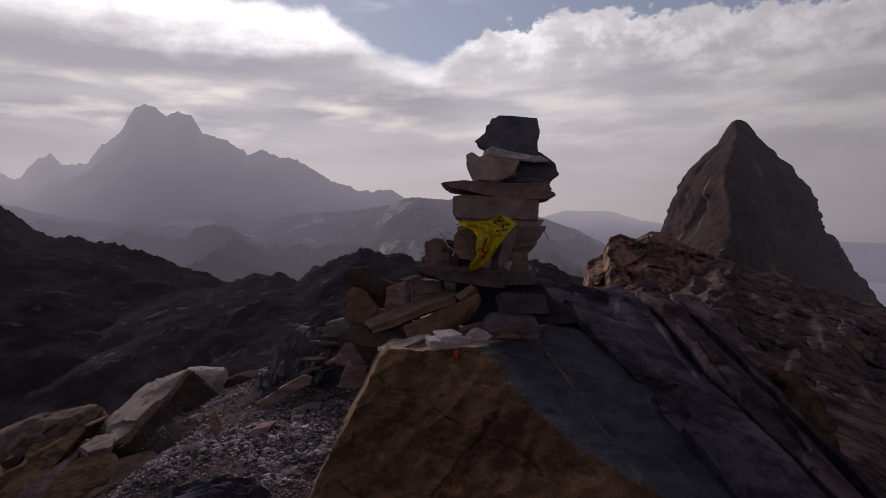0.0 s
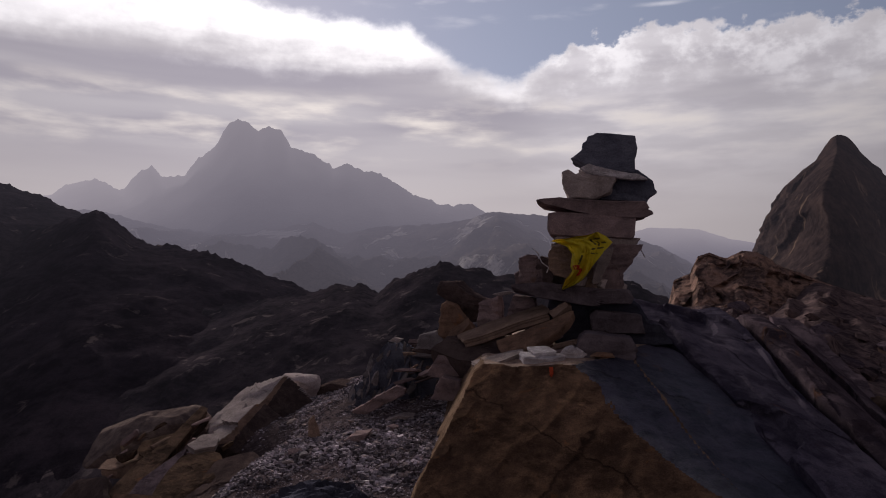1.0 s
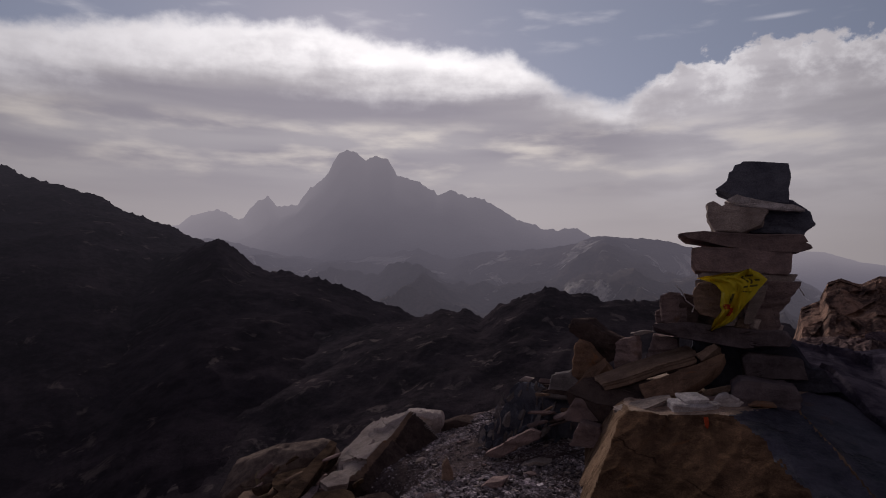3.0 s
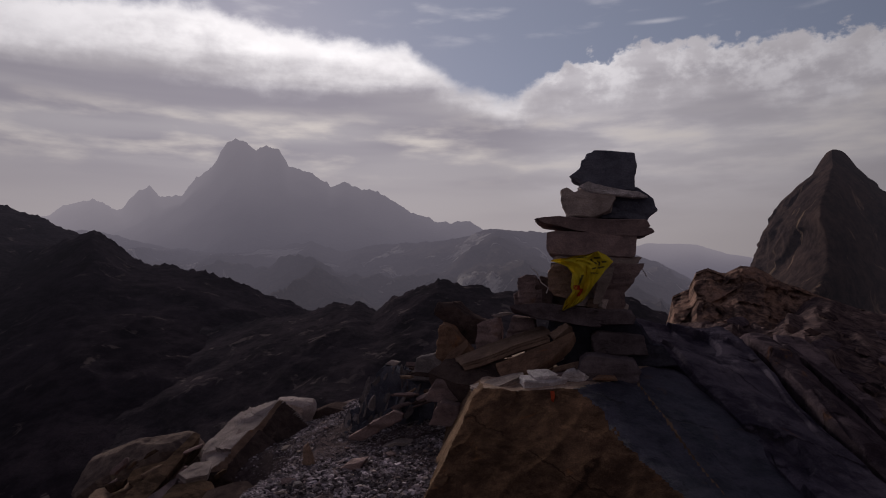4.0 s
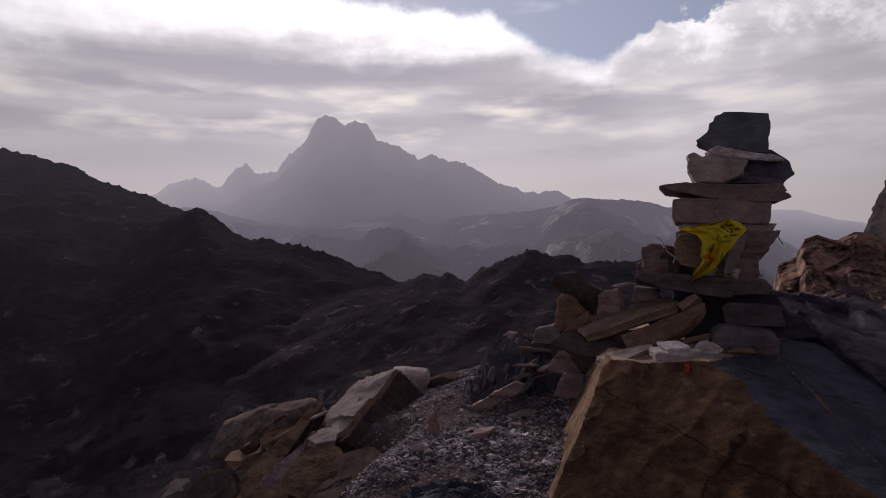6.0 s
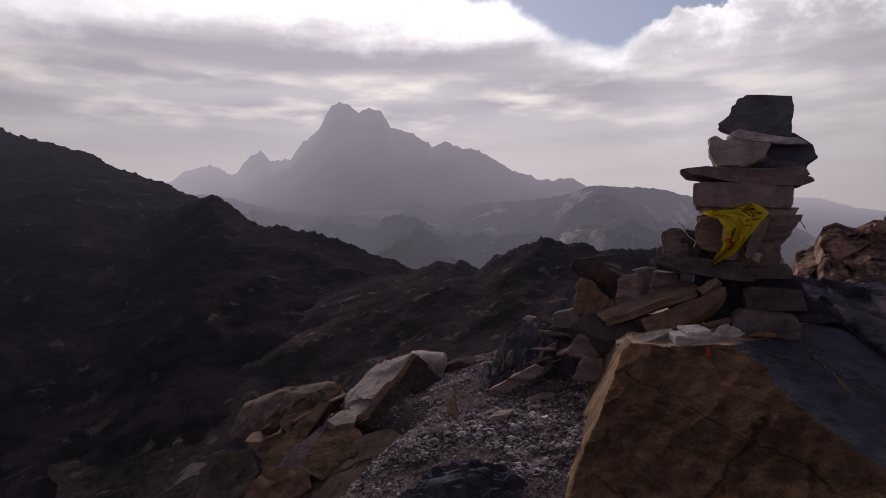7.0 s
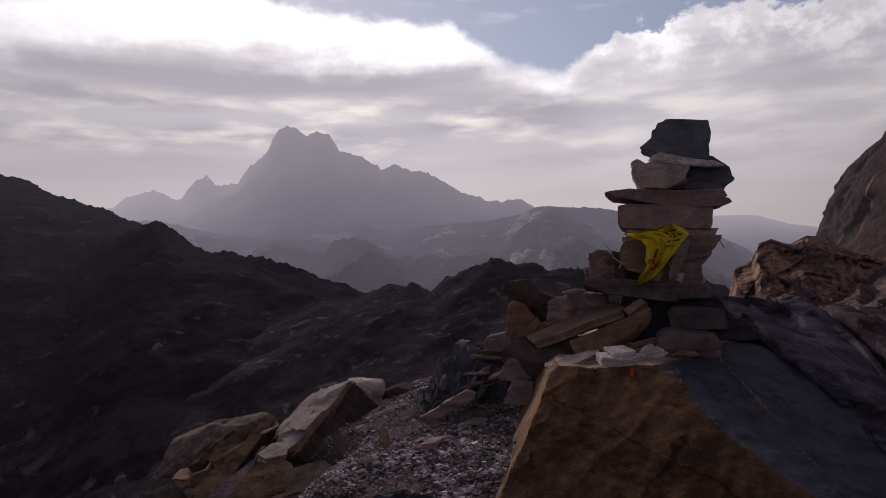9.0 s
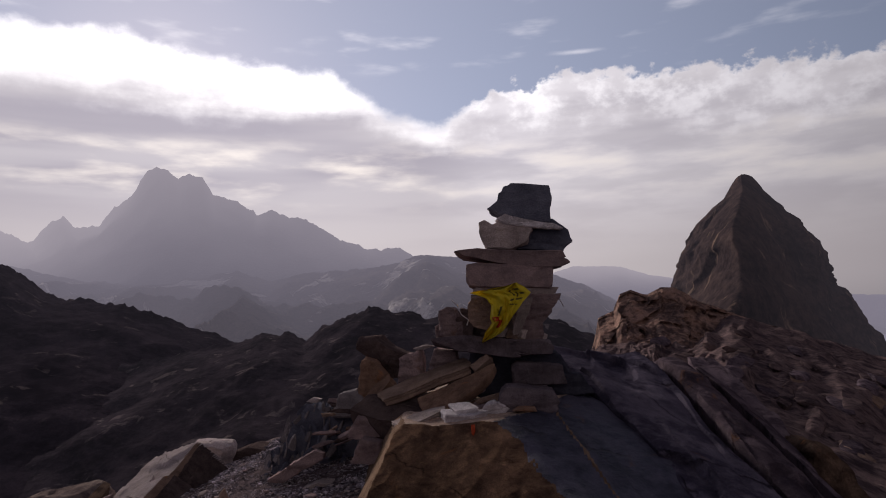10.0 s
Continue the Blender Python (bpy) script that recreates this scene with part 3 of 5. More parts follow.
def ridge(name, dist, crest, label, mat, base, seed, jag=0.01, gully=0.1, front=0.16, along=240, across=56, back=1.35, power=1.25, wave=0.02, octaves=6, warp=0.16):
    """A mountain ridge with its crest at the given x and z where y is dist, falling to the base on both sides."""
    cx, cz = np.array(crest, float).T
    u = np.linspace(cx[0], cx[-1], along)
    span = abs(cx[-1] - cx[0])
    top = np.interp(u, cx, cz)
    teeth = jag * span * (0.6 * fractal(np.stack([u / span * 60, np.full_like(u, seed), u * 0], 1), 5, 0.7, seed) + 0.4 * fractal(np.stack([u / span * 95, np.full_like(u, seed), u * 0], 1), 3, 0.6, seed + 7, ridged=True))
    s = np.concatenate([1 - (1 - front) * np.linspace(1, 0, across) ** 1.5, np.linspace(1, back, 12)[1:]])
    ss, uu = np.meshgrid(s, u, indexing="ij")
    tt = np.broadcast_to(top, ss.shape)
    down = np.where(ss <= 1, ((1 - ss) / (1 - front)), (ss - 1) / (back - 1))
    q = np.stack([uu.ravel() / span * 7, ss.ravel() * 4, np.full(uu.size, seed * 1.9)], 1)
    tt = np.interp(uu + span * warp * down * fractal(q, 4, 0.55, seed + 21).reshape(uu.shape), u, top)
    w = max(3, along // 9)
    pad = np.concatenate([np.full(w, top[0]), top, np.full(w, top[-1])])
    broad = np.convolve(pad, np.ones(2 * w + 1) / (2 * w + 1), "valid")
    calm = smoothstep(down, 0.02, 0.30) * 0.8
    tt = tt * (1 - calm) + np.broadcast_to(broad, ss.shape) * calm
    z = base + (tt - base) * (1 - np.minimum(down, 1)) ** power
    z = z + teeth[None] * np.exp(-down * 45)
    x, y = uu * ss, dist * ss
    p = np.stack([x.ravel() / span, y.ravel() / span, np.full(x.size, seed * 0.37)], 1)
    rough = fractal(p * np.array([9.0, 5.0, 1.0]), octaves, 0.55, seed, ridged=True).reshape(x.shape)
    lift = gully * span * np.clip(down * 5, 0, 1) * (1 - down * 0.35)
    z = z + (rough - 0.35) * lift * 0.5 + 0.06 * lift * fractal(p * np.array([90.0, 60.0, 1.0]), 4, 0.6, seed + 11).reshape(x.shape)
    y = y + (fractal(p * 14, 4, 0.5, seed + 4).reshape(x.shape)) * span * wave
    v = np.stack([x.ravel(), y.ravel(), z.ravel()], 1)
    ob = mesh_object(name, v, grid_faces(len(s), along), [mat], sharp=50)
    return tagged(ob, label, "mountain")


from mathutils.bvhtree import BVHTree

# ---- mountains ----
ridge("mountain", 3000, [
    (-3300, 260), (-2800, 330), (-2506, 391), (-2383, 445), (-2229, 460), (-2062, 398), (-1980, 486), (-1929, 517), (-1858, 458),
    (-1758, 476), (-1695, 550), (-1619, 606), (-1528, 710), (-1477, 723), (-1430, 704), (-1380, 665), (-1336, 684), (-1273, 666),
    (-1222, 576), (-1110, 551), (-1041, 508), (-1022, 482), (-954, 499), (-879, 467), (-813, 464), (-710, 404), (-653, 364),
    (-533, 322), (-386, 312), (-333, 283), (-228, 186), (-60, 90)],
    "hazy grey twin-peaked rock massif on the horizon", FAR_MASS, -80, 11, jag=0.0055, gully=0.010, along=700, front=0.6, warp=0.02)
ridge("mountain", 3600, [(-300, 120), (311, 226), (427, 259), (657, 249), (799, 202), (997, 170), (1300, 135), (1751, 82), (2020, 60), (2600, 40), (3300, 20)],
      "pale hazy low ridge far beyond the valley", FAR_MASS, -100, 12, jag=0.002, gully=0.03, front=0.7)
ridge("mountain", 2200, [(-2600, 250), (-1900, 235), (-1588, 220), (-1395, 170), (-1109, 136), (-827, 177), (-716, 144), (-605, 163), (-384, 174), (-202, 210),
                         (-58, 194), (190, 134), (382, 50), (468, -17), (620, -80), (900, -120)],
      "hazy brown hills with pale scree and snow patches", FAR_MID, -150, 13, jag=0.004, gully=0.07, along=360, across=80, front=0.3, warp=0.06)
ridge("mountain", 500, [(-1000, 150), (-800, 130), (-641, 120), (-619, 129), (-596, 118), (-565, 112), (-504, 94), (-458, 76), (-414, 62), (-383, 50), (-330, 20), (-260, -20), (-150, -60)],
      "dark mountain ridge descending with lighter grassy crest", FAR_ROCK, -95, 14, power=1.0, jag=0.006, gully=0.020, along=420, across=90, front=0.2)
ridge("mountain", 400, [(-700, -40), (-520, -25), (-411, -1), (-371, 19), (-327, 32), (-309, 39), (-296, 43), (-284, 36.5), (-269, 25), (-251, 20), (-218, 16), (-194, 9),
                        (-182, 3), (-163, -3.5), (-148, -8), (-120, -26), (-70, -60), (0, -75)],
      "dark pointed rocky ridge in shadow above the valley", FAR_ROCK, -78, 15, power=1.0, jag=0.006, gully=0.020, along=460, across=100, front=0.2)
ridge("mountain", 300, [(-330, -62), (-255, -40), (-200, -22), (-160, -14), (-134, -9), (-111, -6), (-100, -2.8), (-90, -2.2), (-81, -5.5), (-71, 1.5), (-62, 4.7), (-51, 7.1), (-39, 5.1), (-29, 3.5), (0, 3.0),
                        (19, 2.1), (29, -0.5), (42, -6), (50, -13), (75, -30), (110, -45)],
      "dark rocky knolls closing the valley head", FAR_HAZED, -62, 16, power=1.0, jag=0.008, gully=0.022, along=420, across=90, front=0.2)


def build_spire():
    """The steep rock horn along the ridge: a leaning pyramid with a lit flank and a dark flank."""
    prof_z = np.array([17.0, 16.8, 14.5, 11.6, 8.1, 4.5, 0.0, -8.0, -20.0])
    left = np.array([29.4, 28.7, 27.2, 24.3, 22.0, 20.5, 17.5, 12.0, 4.0])
    right = np.array([30.2, 30.5, 32.3, 35.0, 37.5, 38.9, 41.7, 47.0, 55.0])
    z = np.linspace(17.0, -20.0, 200)
    lo, hi = np.interp(-z, -prof_z, left), np.interp(-z, -prof_z, right)
    n = 240
    a = np.linspace(0, 2 * math.pi, n, endpoint=False)
    verts = []
    for zz, l, h in zip(z, lo, hi):
        half, mid = (h - l) / 2, (l + h) / 2
        c = np.cos(a)
        x = mid + half * c
        c0 = -0.22 + 0.16 * float(smooth_noise([[zz * 0.22, 0.5, 0.0]], 30)[0]) + 0.03 * float(smooth_noise([[zz * 0.9, 0.5, 0.0]], 32)[0])
        wedge = np.where(c < c0, (c + 1) / (c0 + 1), (1 - c) / (1 - c0))
        wedge = 1.06 - np.sqrt((1 - wedge) ** 2 + 0.0036)
        y = np.where(np.sin(a) < 0, 80 - 2.2 * half * (0.85 * wedge + 0.15 * np.abs(np.sin(a))), 80 + half * np.sin(a))
        verts.append(np.stack([x * y / 80, y, np.full(n, zz)], 1))
    v = np.vstack(verts)
    c = v - np.array([30, 80, 0])
    rad = np.hypot(c[:, 0], c[:, 1])
    out = np.stack([c[:, 0], c[:, 1], 0 * rad], 1) / np.maximum(rad, 0.1)[:, None]
    size = np.clip((17.4 - v[:, 2]) / 8, 0.08, 1)
    bent = v + 0.8 * np.stack([fractal(v * 0.3 + k * 9.1, 4, 0.55, 38 + k) for k in range(3)], 1)
    lean = bent @ np.array([[0.75, 0.0, 0.66], [0.0, 1.0, 0.0], [-0.66, 0.0, 0.75]]).T
    d = 0.5 * fractal(v * 0.2, 6, 0.6, 31, ridged=True) + 0.62 * facets(lean * np.array([0.7, 0.8, 1.0]), 4.2, 31) + 0.36 * facets(lean * np.array([0.7, 0.9, 1.1]), 1.7, 33) + 0.22 * facets(lean, 0.7, 35)
    d = worn(d, (len(z), n), 1, True) - 0.05
    v = v + out * (d * size)[:, None]
    v[:, 2] += 0.25 * size * fractal(v * 0.7, 4, 0.6, 35)
    ob = new("rock_spire")
    every = grid_faces(len(z), n, wrap=True)
    turn = [int(n * 0.71), n]
    for part, lo_c, hi_c in (("back_face", 0, n // 2), ("sunlit_flank", n // 2, turn[0]), ("shaded_flank", turn[0], n)):
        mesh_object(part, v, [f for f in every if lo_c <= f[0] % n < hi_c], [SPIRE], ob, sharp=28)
    tagged(ob, "steep pointed brown rock horn rising from the ridge", "mountain peak")


build_spire()


def build_crag():
    """The blocky brown buttress on the ridge, with its long rubble back running down to the right."""
    cols, rows = 320, 240
    u = np.linspace(0, 1, cols)
    cx = np.array([5.4, 6.0, 6.3, 7.2, 7.6, 8.2, 9.1, 9.9, 10.6, 12.0, 15.0, 20.0, 27.0, 36.0, 46.0])
    cz = np.array([-2.2, 0.1, 1.4, 1.8, 2.75, 2.95, 2.6, 3.0, 2.95, 2.2, 1.0, -0.6, -3.0, -7.0, -12.0])
    x0 = np.interp(u ** 1.25, np.linspace(0, 1, len(cx)) ** 1.25, cx)
    top = np.interp(x0, cx, cz)
    s = np.concatenate([np.geomspace(0.11, 1, rows - 16), np.linspace(1, 1.9, 17)[1:]])
    ss, xx = np.meshgrid(s, x0, indexing="ij")
    tt = np.broadcast_to(top, ss.shape)
    foot = -0.55 - 0.10 * np.maximum(xx - 8, 0)
    f = np.clip((ss - 0.11) / 0.89, 0, 1)
    steep = smoothstep(xx, 14.5, 11.0)
    tt = foot + (tt - foot) * (1 - 0.75 * steep)
    z = np.where(ss <= 1, foot + (tt - foot) * f ** 1.35, tt - (ss - 1) * 9)
    z = z + smoothstep(ss, 0.30, 0.11) * (0.75 - 0.035 * (xx - 8))
    x, y = xx * ss, 40 * ss
    p = np.stack([x.ravel(), y.ravel(), z.ravel()], 1)
    amp = np.clip(p[:, 1] / 40, 0.05, 1)
    root = np.sqrt(amp)[:, None]
    d = fractal(p * np.array([0.8, 0.35, 0.3]) / root, 6, 0.6, 41, ridged=True)
    e = fractal(p * np.array([2.2, 1.0, 0.8]) / root, 5, 0.62, 43)
    # beds cropping out in steps that run down to the right
    bed = (p[:, 0] * 0.927 - p[:, 1] * 0.375) / root[:, 0] + 0.5 * fractal(p * 0.35 / root, 4, 0.55, 44)
    run = (0.927 * p[:, 1] + 0.375 * p[:, 0]) / root[:, 0]
    lie = np.stack([bed, run * 0.28, p[:, 2] / root[:, 0] * 0.5], 1)
    coarse, small, tiny = (worn(facets(lie, c, sd), ss.shape, n) for c, sd, n in ((1.25, 45, 2), (0.50, 46, 1), (0.20, 47, 1)))
    p[:, 2] += amp ** 0.75 * (1 - 0.45 * smoothstep(p[:, 1], 10, 32)) * (0.10 * (d - 0.3) + 0.04 * e + 0.42 * coarse + 0.30 * small + 0.15 * tiny)
    p[:, 0] += amp * 0.10 * fractal(p * 0.9, 4, 0.6, 48)
    ob = new("rock_crag")
    every = grid_faces(len(s), cols)
    mesh_object("rubble_slope", p, every, [RUBBLE], ob, sharp=28)
    # the buttress: a jointed face that leans back, its beds dipping to the right
    bx = np.linspace(5.4, 16.0, 300)
    h = np.concatenate([np.linspace(0, 1, 150), 1 + 0.3 * np.linspace(0, 1, 12)[1:]])
    hh, xx = np.meshgrid(h, bx, indexing="ij")
    up = np.minimum(hh, 1)
    tt = np.interp(xx, cx, cz)
    low = -1.9 - 0.08 * np.maximum(xx - 8, 0)
    z = low + (tt - low) * up - np.maximum(hh - 1, 0) * 3
    s = 0.80 + 0.20 * up + np.maximum(hh - 1, 0) * 0.4
    q = np.stack([(xx * s).ravel(), (40 * s).ravel(), z.ravel()], 1)
    qx = xx.ravel() + 0.35 * fractal(q * 0.7, 4, 0.55, 51)
    qz = q[:, 2] + 0.30 * fractal(q * 0.8 + 9, 4, 0.55, 52)
    a, b = qx * 0.80 - qz * 0.60, qx * 0.60 + qz * 0.80
    lie = np.stack([a * 0.75, q[:, 1] * 0.6, b * 1.2], 1)
    push = worn(0.80 * facets(lie, 1.7, 53) + 0.32 * facets(lie, 0.75, 54) + 0.12 * facets(lie, 0.32, 55), hh.shape, 1)
    push += 0.3 * fractal(q * 0.5, 4, 0.55, 56) + 0.06 * fractal(q * 3, 4, 0.6, 57)
    q[:, 1] -= push * (1 - 0.6 * (hh.ravel() > 0.97))
    q[:, 2] += 0.10 * push * up.ravel()
    mesh_object("buttress", q, grid_faces(len(h), len(bx)), [CRAG], ob, sharp=26)
    tagged(ob, "fractured brown rock buttress with rubble slope on the ridge", "rock outcrop")
    # broken slabs lying over the slope
    tree = BVHTree.FromPolygons(p.tolist(), every)
    rng = np.random.default_rng(23)
    heap, heap_faces, heap_mats, count = [], [], [], 0
    mats = (RUBBLE, BROWN, BED, WARM)
    for i in range(330):
        az, r = radians(rng.uniform(13, 44)), 4.8 * (34 / 4.8) ** rng.random()
        hit = tree.ray_cast(Vector((r * math.sin(az), r * math.cos(az), 20)), Vector((0, 0, -1)))[0]
        if hit is None:
            continue
        w = rng.uniform(0.012, 0.042) * r ** 0.85
        shape = boulder_shape((w * 1.3, w * rng.uniform(3.0, 6.5), w * rng.uniform(0.35, 0.65)), 500 + i, 3, 9, 0.03, (0.6, 0, 1), 0.04, square=0.42)
        kind = int(rng.choice(4, p=[0.60, 0.07, 0.28, 0.05]))
        at, turn = (hit[0], hit[1], hit[2] - 0.02 * w), (rng.uniform(-4, 10), rng.uniform(8, 34), rng.uniform(-34, -12))
        if r < 8.0:
            stone("rock", at, shape, mats[kind], turn, None, "broken angular rock on the rubble slope", "rock", "slope rocks", sharp=24)
        else:
            m = np.array(pose(*at, *turn))
            heap.append(shape[0] @ m[:3, :3].T + m[:3, 3])
            heap_faces += [[k + count for k in f] for f in shape[1]]
            heap_mats += [kind] * len(shape[1])
            count += len(shape[0])
    ob = mesh_object("rubble", np.vstack(heap), heap_faces, list(mats), index=heap_mats, sharp=24)
    tagged(ob, "broken angular slabs strewn over the slope", "rubble", kind="stuff")


build_crag()


# ---- the bedrock under the cairn ----
BED_Y = [0.6, 1.0, 1.7, 2.2, 2.55, 2.8, 3.25, 3.6, 4.0, 6.5]
BED_EDGES = [
    [1.22, 1.15, 1.07, 1.00, 0.915, 0.86, 0.72, 0.62, 0.55, 0.50],
    [1.55, 1.50, 1.46, 1.41, 1.375, 1.32, 1.305, 1.30, 1.30, 1.35],
    [1.80, 1.76, 1.71, 1.67, 1.63, 1.60, 1.61, 1.58, 1.53, 1.55],
    [2.00, 2.00, 1.98, 1.96, 1.93, 1.90, 1.86, 1.80, 1.74, 1.72],
]


def slab_plane(x, y):
    roll = 0.75 * np.maximum(x - 1.42, 0) ** 1.35 + 0.40 * np.maximum(y - 4.15, 0) ** 1.2
    return 0.995 - 0.23 * (x - 0.21) + 0.2575 * (y - 2.39) - 0.10 * np.maximum(y - 3.3, 0) - roll + 0.06 * smoothstep(x, 0.95, 1.15) * smoothstep(y, 3.0, 3.8)


def block_plane(x, y):
    return 0.650 + 0.034 * smoothstep(y, 2.2, 2.62) - 0.155 * (x - 0.69) + 0.250 * (y - 1.62) - 0.12 * np.maximum(y - 3.2, 0) - 0.75 * np.maximum(x - 1.30, 0) ** 1.35


def build_bedrock():
    outcrop = tagged(new("rock_outcrop"), "large tilted bedrock with brown broken block and blue-grey slate beds", "rock outcrop")
    # the block: brown broken face, narrow left side, sandy top and the lowest slate bed
    gx = np.concatenate([np.linspace(-0.80, -0.20, 100), np.linspace(-0.20, 1.45, 170)[1:]])
    gy = np.concatenate([np.linspace(0.8, 3.6, 210), np.linspace(3.6, 5.6, 50)[1:]])
    yy, xx = np.meshgrid(gy, gx, indexing="ij")
    x, y = xx.ravel(), yy.ravel()
    p = np.stack([x, y, np.zeros_like(x)], 1)
    # conchoidal steps running down the brown face
    across = 0.80 * x - 0.35 * y + 0.10 * fractal(p * 1.6, 3, 0.5, 50)
    brown = 1.002 + 0.12 * x + 0.43 * (y - 2.7) + 0.022 * fractal(p * 1.9, 4, 0.5, 52)
    for freq, amp, sd in ((3.1, 0.010, 53), (9.0, 0.004, 61)):
        saw = across * freq + 0.6 * fractal(p * 3, 3, 0.5, sd)
        brown += amp * (saw - np.floor(saw)) ** 3 * (0.4 + 0.6 * smoothstep(smooth_noise(p * 2.3, sd + 1), -0.3, 0.4))
    brown += 0.009 * fractal(p * 7, 5, 0.65, 62) + 0.006 * fractal(np.stack([across * 14, y * 2, 0 * x], 1), 3, 0.6, 63)
    left = 0.975 + 1.75 * (x + 0.285) + 0.21 * (y - 2.71) + 0.05 * fractal(p * 2.5, 4, 0.55, 54)
    grain = fractal(np.stack([x * 5.0 + 0.8 * y, y * 0.9, 0 * x], 1), 5, 0.6, 55)
    slab = block_plane(x, y) + 0.011 * grain + 0.012 * fractal(p * 3.0, 4, 0.55, 56) + 0.007 * broken_blocks(y + 0.3 * grain, x + 0.12 * y + 0.03 * grain, 1.6, 0.17, 64) + 0.007 * fractal(p * 11, 4, 0.6, 65) * smoothstep(x, 0.75, 0.3)
    # a broken lip along the first bed
    line = np.interp(y, [1.7, 2.03, 2.35, 2.65, 2.82, 3.2], [0.80, 0.695, 0.612, 0.548, 0.515, 0.44]) + 0.012 * fractal(p * 4.0, 4, 0.6, 66)
    lip = np.exp(-((x - line) / 0.016) ** 2) * smoothstep(y, 1.6, 2.1) * smoothstep(y, 3.2, 2.9)
    slab -= 0.022 * smoothstep(x + 0.02 * grain, line - 0.008, line + 0.012)
    slab += 0.010 * lip
    under = np.interp(y, BED_Y, BED_EDGES[0])
    slab -= 0.14 * smoothstep(x, under + 0.04, under + 0.10)
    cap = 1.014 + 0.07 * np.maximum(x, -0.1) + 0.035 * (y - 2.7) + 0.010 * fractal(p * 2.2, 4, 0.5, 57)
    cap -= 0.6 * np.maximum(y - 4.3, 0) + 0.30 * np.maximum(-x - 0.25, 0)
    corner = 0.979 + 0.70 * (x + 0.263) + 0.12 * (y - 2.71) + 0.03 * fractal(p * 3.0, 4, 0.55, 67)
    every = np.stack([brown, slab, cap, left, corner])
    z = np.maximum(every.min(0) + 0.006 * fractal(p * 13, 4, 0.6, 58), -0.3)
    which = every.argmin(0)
    # the lip's sunlit edge is painted in with the tan
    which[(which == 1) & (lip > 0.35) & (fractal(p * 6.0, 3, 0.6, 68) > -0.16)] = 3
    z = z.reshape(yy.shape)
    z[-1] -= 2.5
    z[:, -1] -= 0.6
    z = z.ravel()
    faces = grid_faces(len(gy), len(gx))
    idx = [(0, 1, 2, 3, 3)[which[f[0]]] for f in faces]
    mesh_object("block", np.stack([x, y, z], 1), faces, [BROWN_FACE, SLATE, SAND, SUNLIT_TAN], outcrop, "brown broken block with slate top", 34, idx)
    # the higher beds, each lying on the one before
    for i in range(len(BED_EDGES) - 1):
        n, m = 46, 190
        yv = np.linspace(0.6, 5.6, m)
        q = np.stack([yv * 3.0, np.full(m, i * 3.3), 0 * yv], 1)
        lo = np.interp(yv, BED_Y, BED_EDGES[i]) + 0.022 * fractal(q, 5, 0.6, 70 + i)
        hi = np.interp(yv, BED_Y, BED_EDGES[i + 1]) - 0.05 + 0.022 * fractal(q + 5, 5, 0.6, 80 + i)
        k = np.concatenate([[0.0, 0.0], np.linspace(0, 1, n) ** 1.15, [1.0]])
        xx = lo[:, None] + (hi - lo)[:, None] * k[None]
        yy = np.broadcast_to(yv[:, None], xx.shape)
        x, y = xx.ravel(), yy.ravel()
        d = np.broadcast_to(k[None], xx.shape).ravel() * np.repeat(hi - lo, len(k))
        p = np.stack([x, y, np.full_like(x, i * 2.0)], 1)
        grain = fractal(np.stack([x * 6.0 + 0.8 * y, y * 0.9, 0 * x + i], 1), 5, 0.6, 90 + i)
        z = slab_plane(x, y) + 0.035 + 0.030 * i - 0.030 * np.exp(-d / 0.03) + 0.016 * grain + 0.03 * fractal(p * 2.0, 4, 0.5, 95 + i)
        z -= 0.05 * d - 0.022 * facets(np.stack([(x + 0.12 * y + 0.03 * grain) * 2.2, y * 0.5, 0 * x + i], 1), 0.42, 100 + i)
        # pieces broken out of the bed
        z -= 0.04 * smoothstep(smooth_noise(np.stack([x * 4.2, y * 2.1, 0 * x + i * 4], 1), 99 + i), 0.28, 0.34)
        z = z.reshape(xx.shape)
        z[:, 0] -= 0.35
        z[:, -1] -= 0.6 if i < 2 else 1.6
        z[-1] -= 2.5
        z[0] -= 0.8
        v = np.stack([x, y, z.ravel()], 1)
        mesh_object("slate_bed", v, grid_faces(m, len(k)), [(BED_BLUE, BED, BED)[i]], outcrop, "", 32)


build_bedrock()

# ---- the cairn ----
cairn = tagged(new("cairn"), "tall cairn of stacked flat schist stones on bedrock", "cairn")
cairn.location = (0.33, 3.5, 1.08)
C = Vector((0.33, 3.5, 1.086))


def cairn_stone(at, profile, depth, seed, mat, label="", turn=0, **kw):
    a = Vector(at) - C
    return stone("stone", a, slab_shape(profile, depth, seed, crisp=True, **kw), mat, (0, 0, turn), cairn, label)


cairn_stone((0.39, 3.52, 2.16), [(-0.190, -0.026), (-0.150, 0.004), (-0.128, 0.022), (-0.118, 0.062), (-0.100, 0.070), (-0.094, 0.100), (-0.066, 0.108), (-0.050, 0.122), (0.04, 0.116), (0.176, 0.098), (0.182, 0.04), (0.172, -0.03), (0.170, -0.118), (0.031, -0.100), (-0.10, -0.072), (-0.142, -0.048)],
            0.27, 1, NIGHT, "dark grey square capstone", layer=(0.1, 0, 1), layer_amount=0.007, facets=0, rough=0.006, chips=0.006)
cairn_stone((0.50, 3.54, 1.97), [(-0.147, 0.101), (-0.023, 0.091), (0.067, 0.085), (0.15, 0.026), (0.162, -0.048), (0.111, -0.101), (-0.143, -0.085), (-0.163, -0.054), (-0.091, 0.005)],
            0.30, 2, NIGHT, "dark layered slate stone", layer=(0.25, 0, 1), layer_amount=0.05)
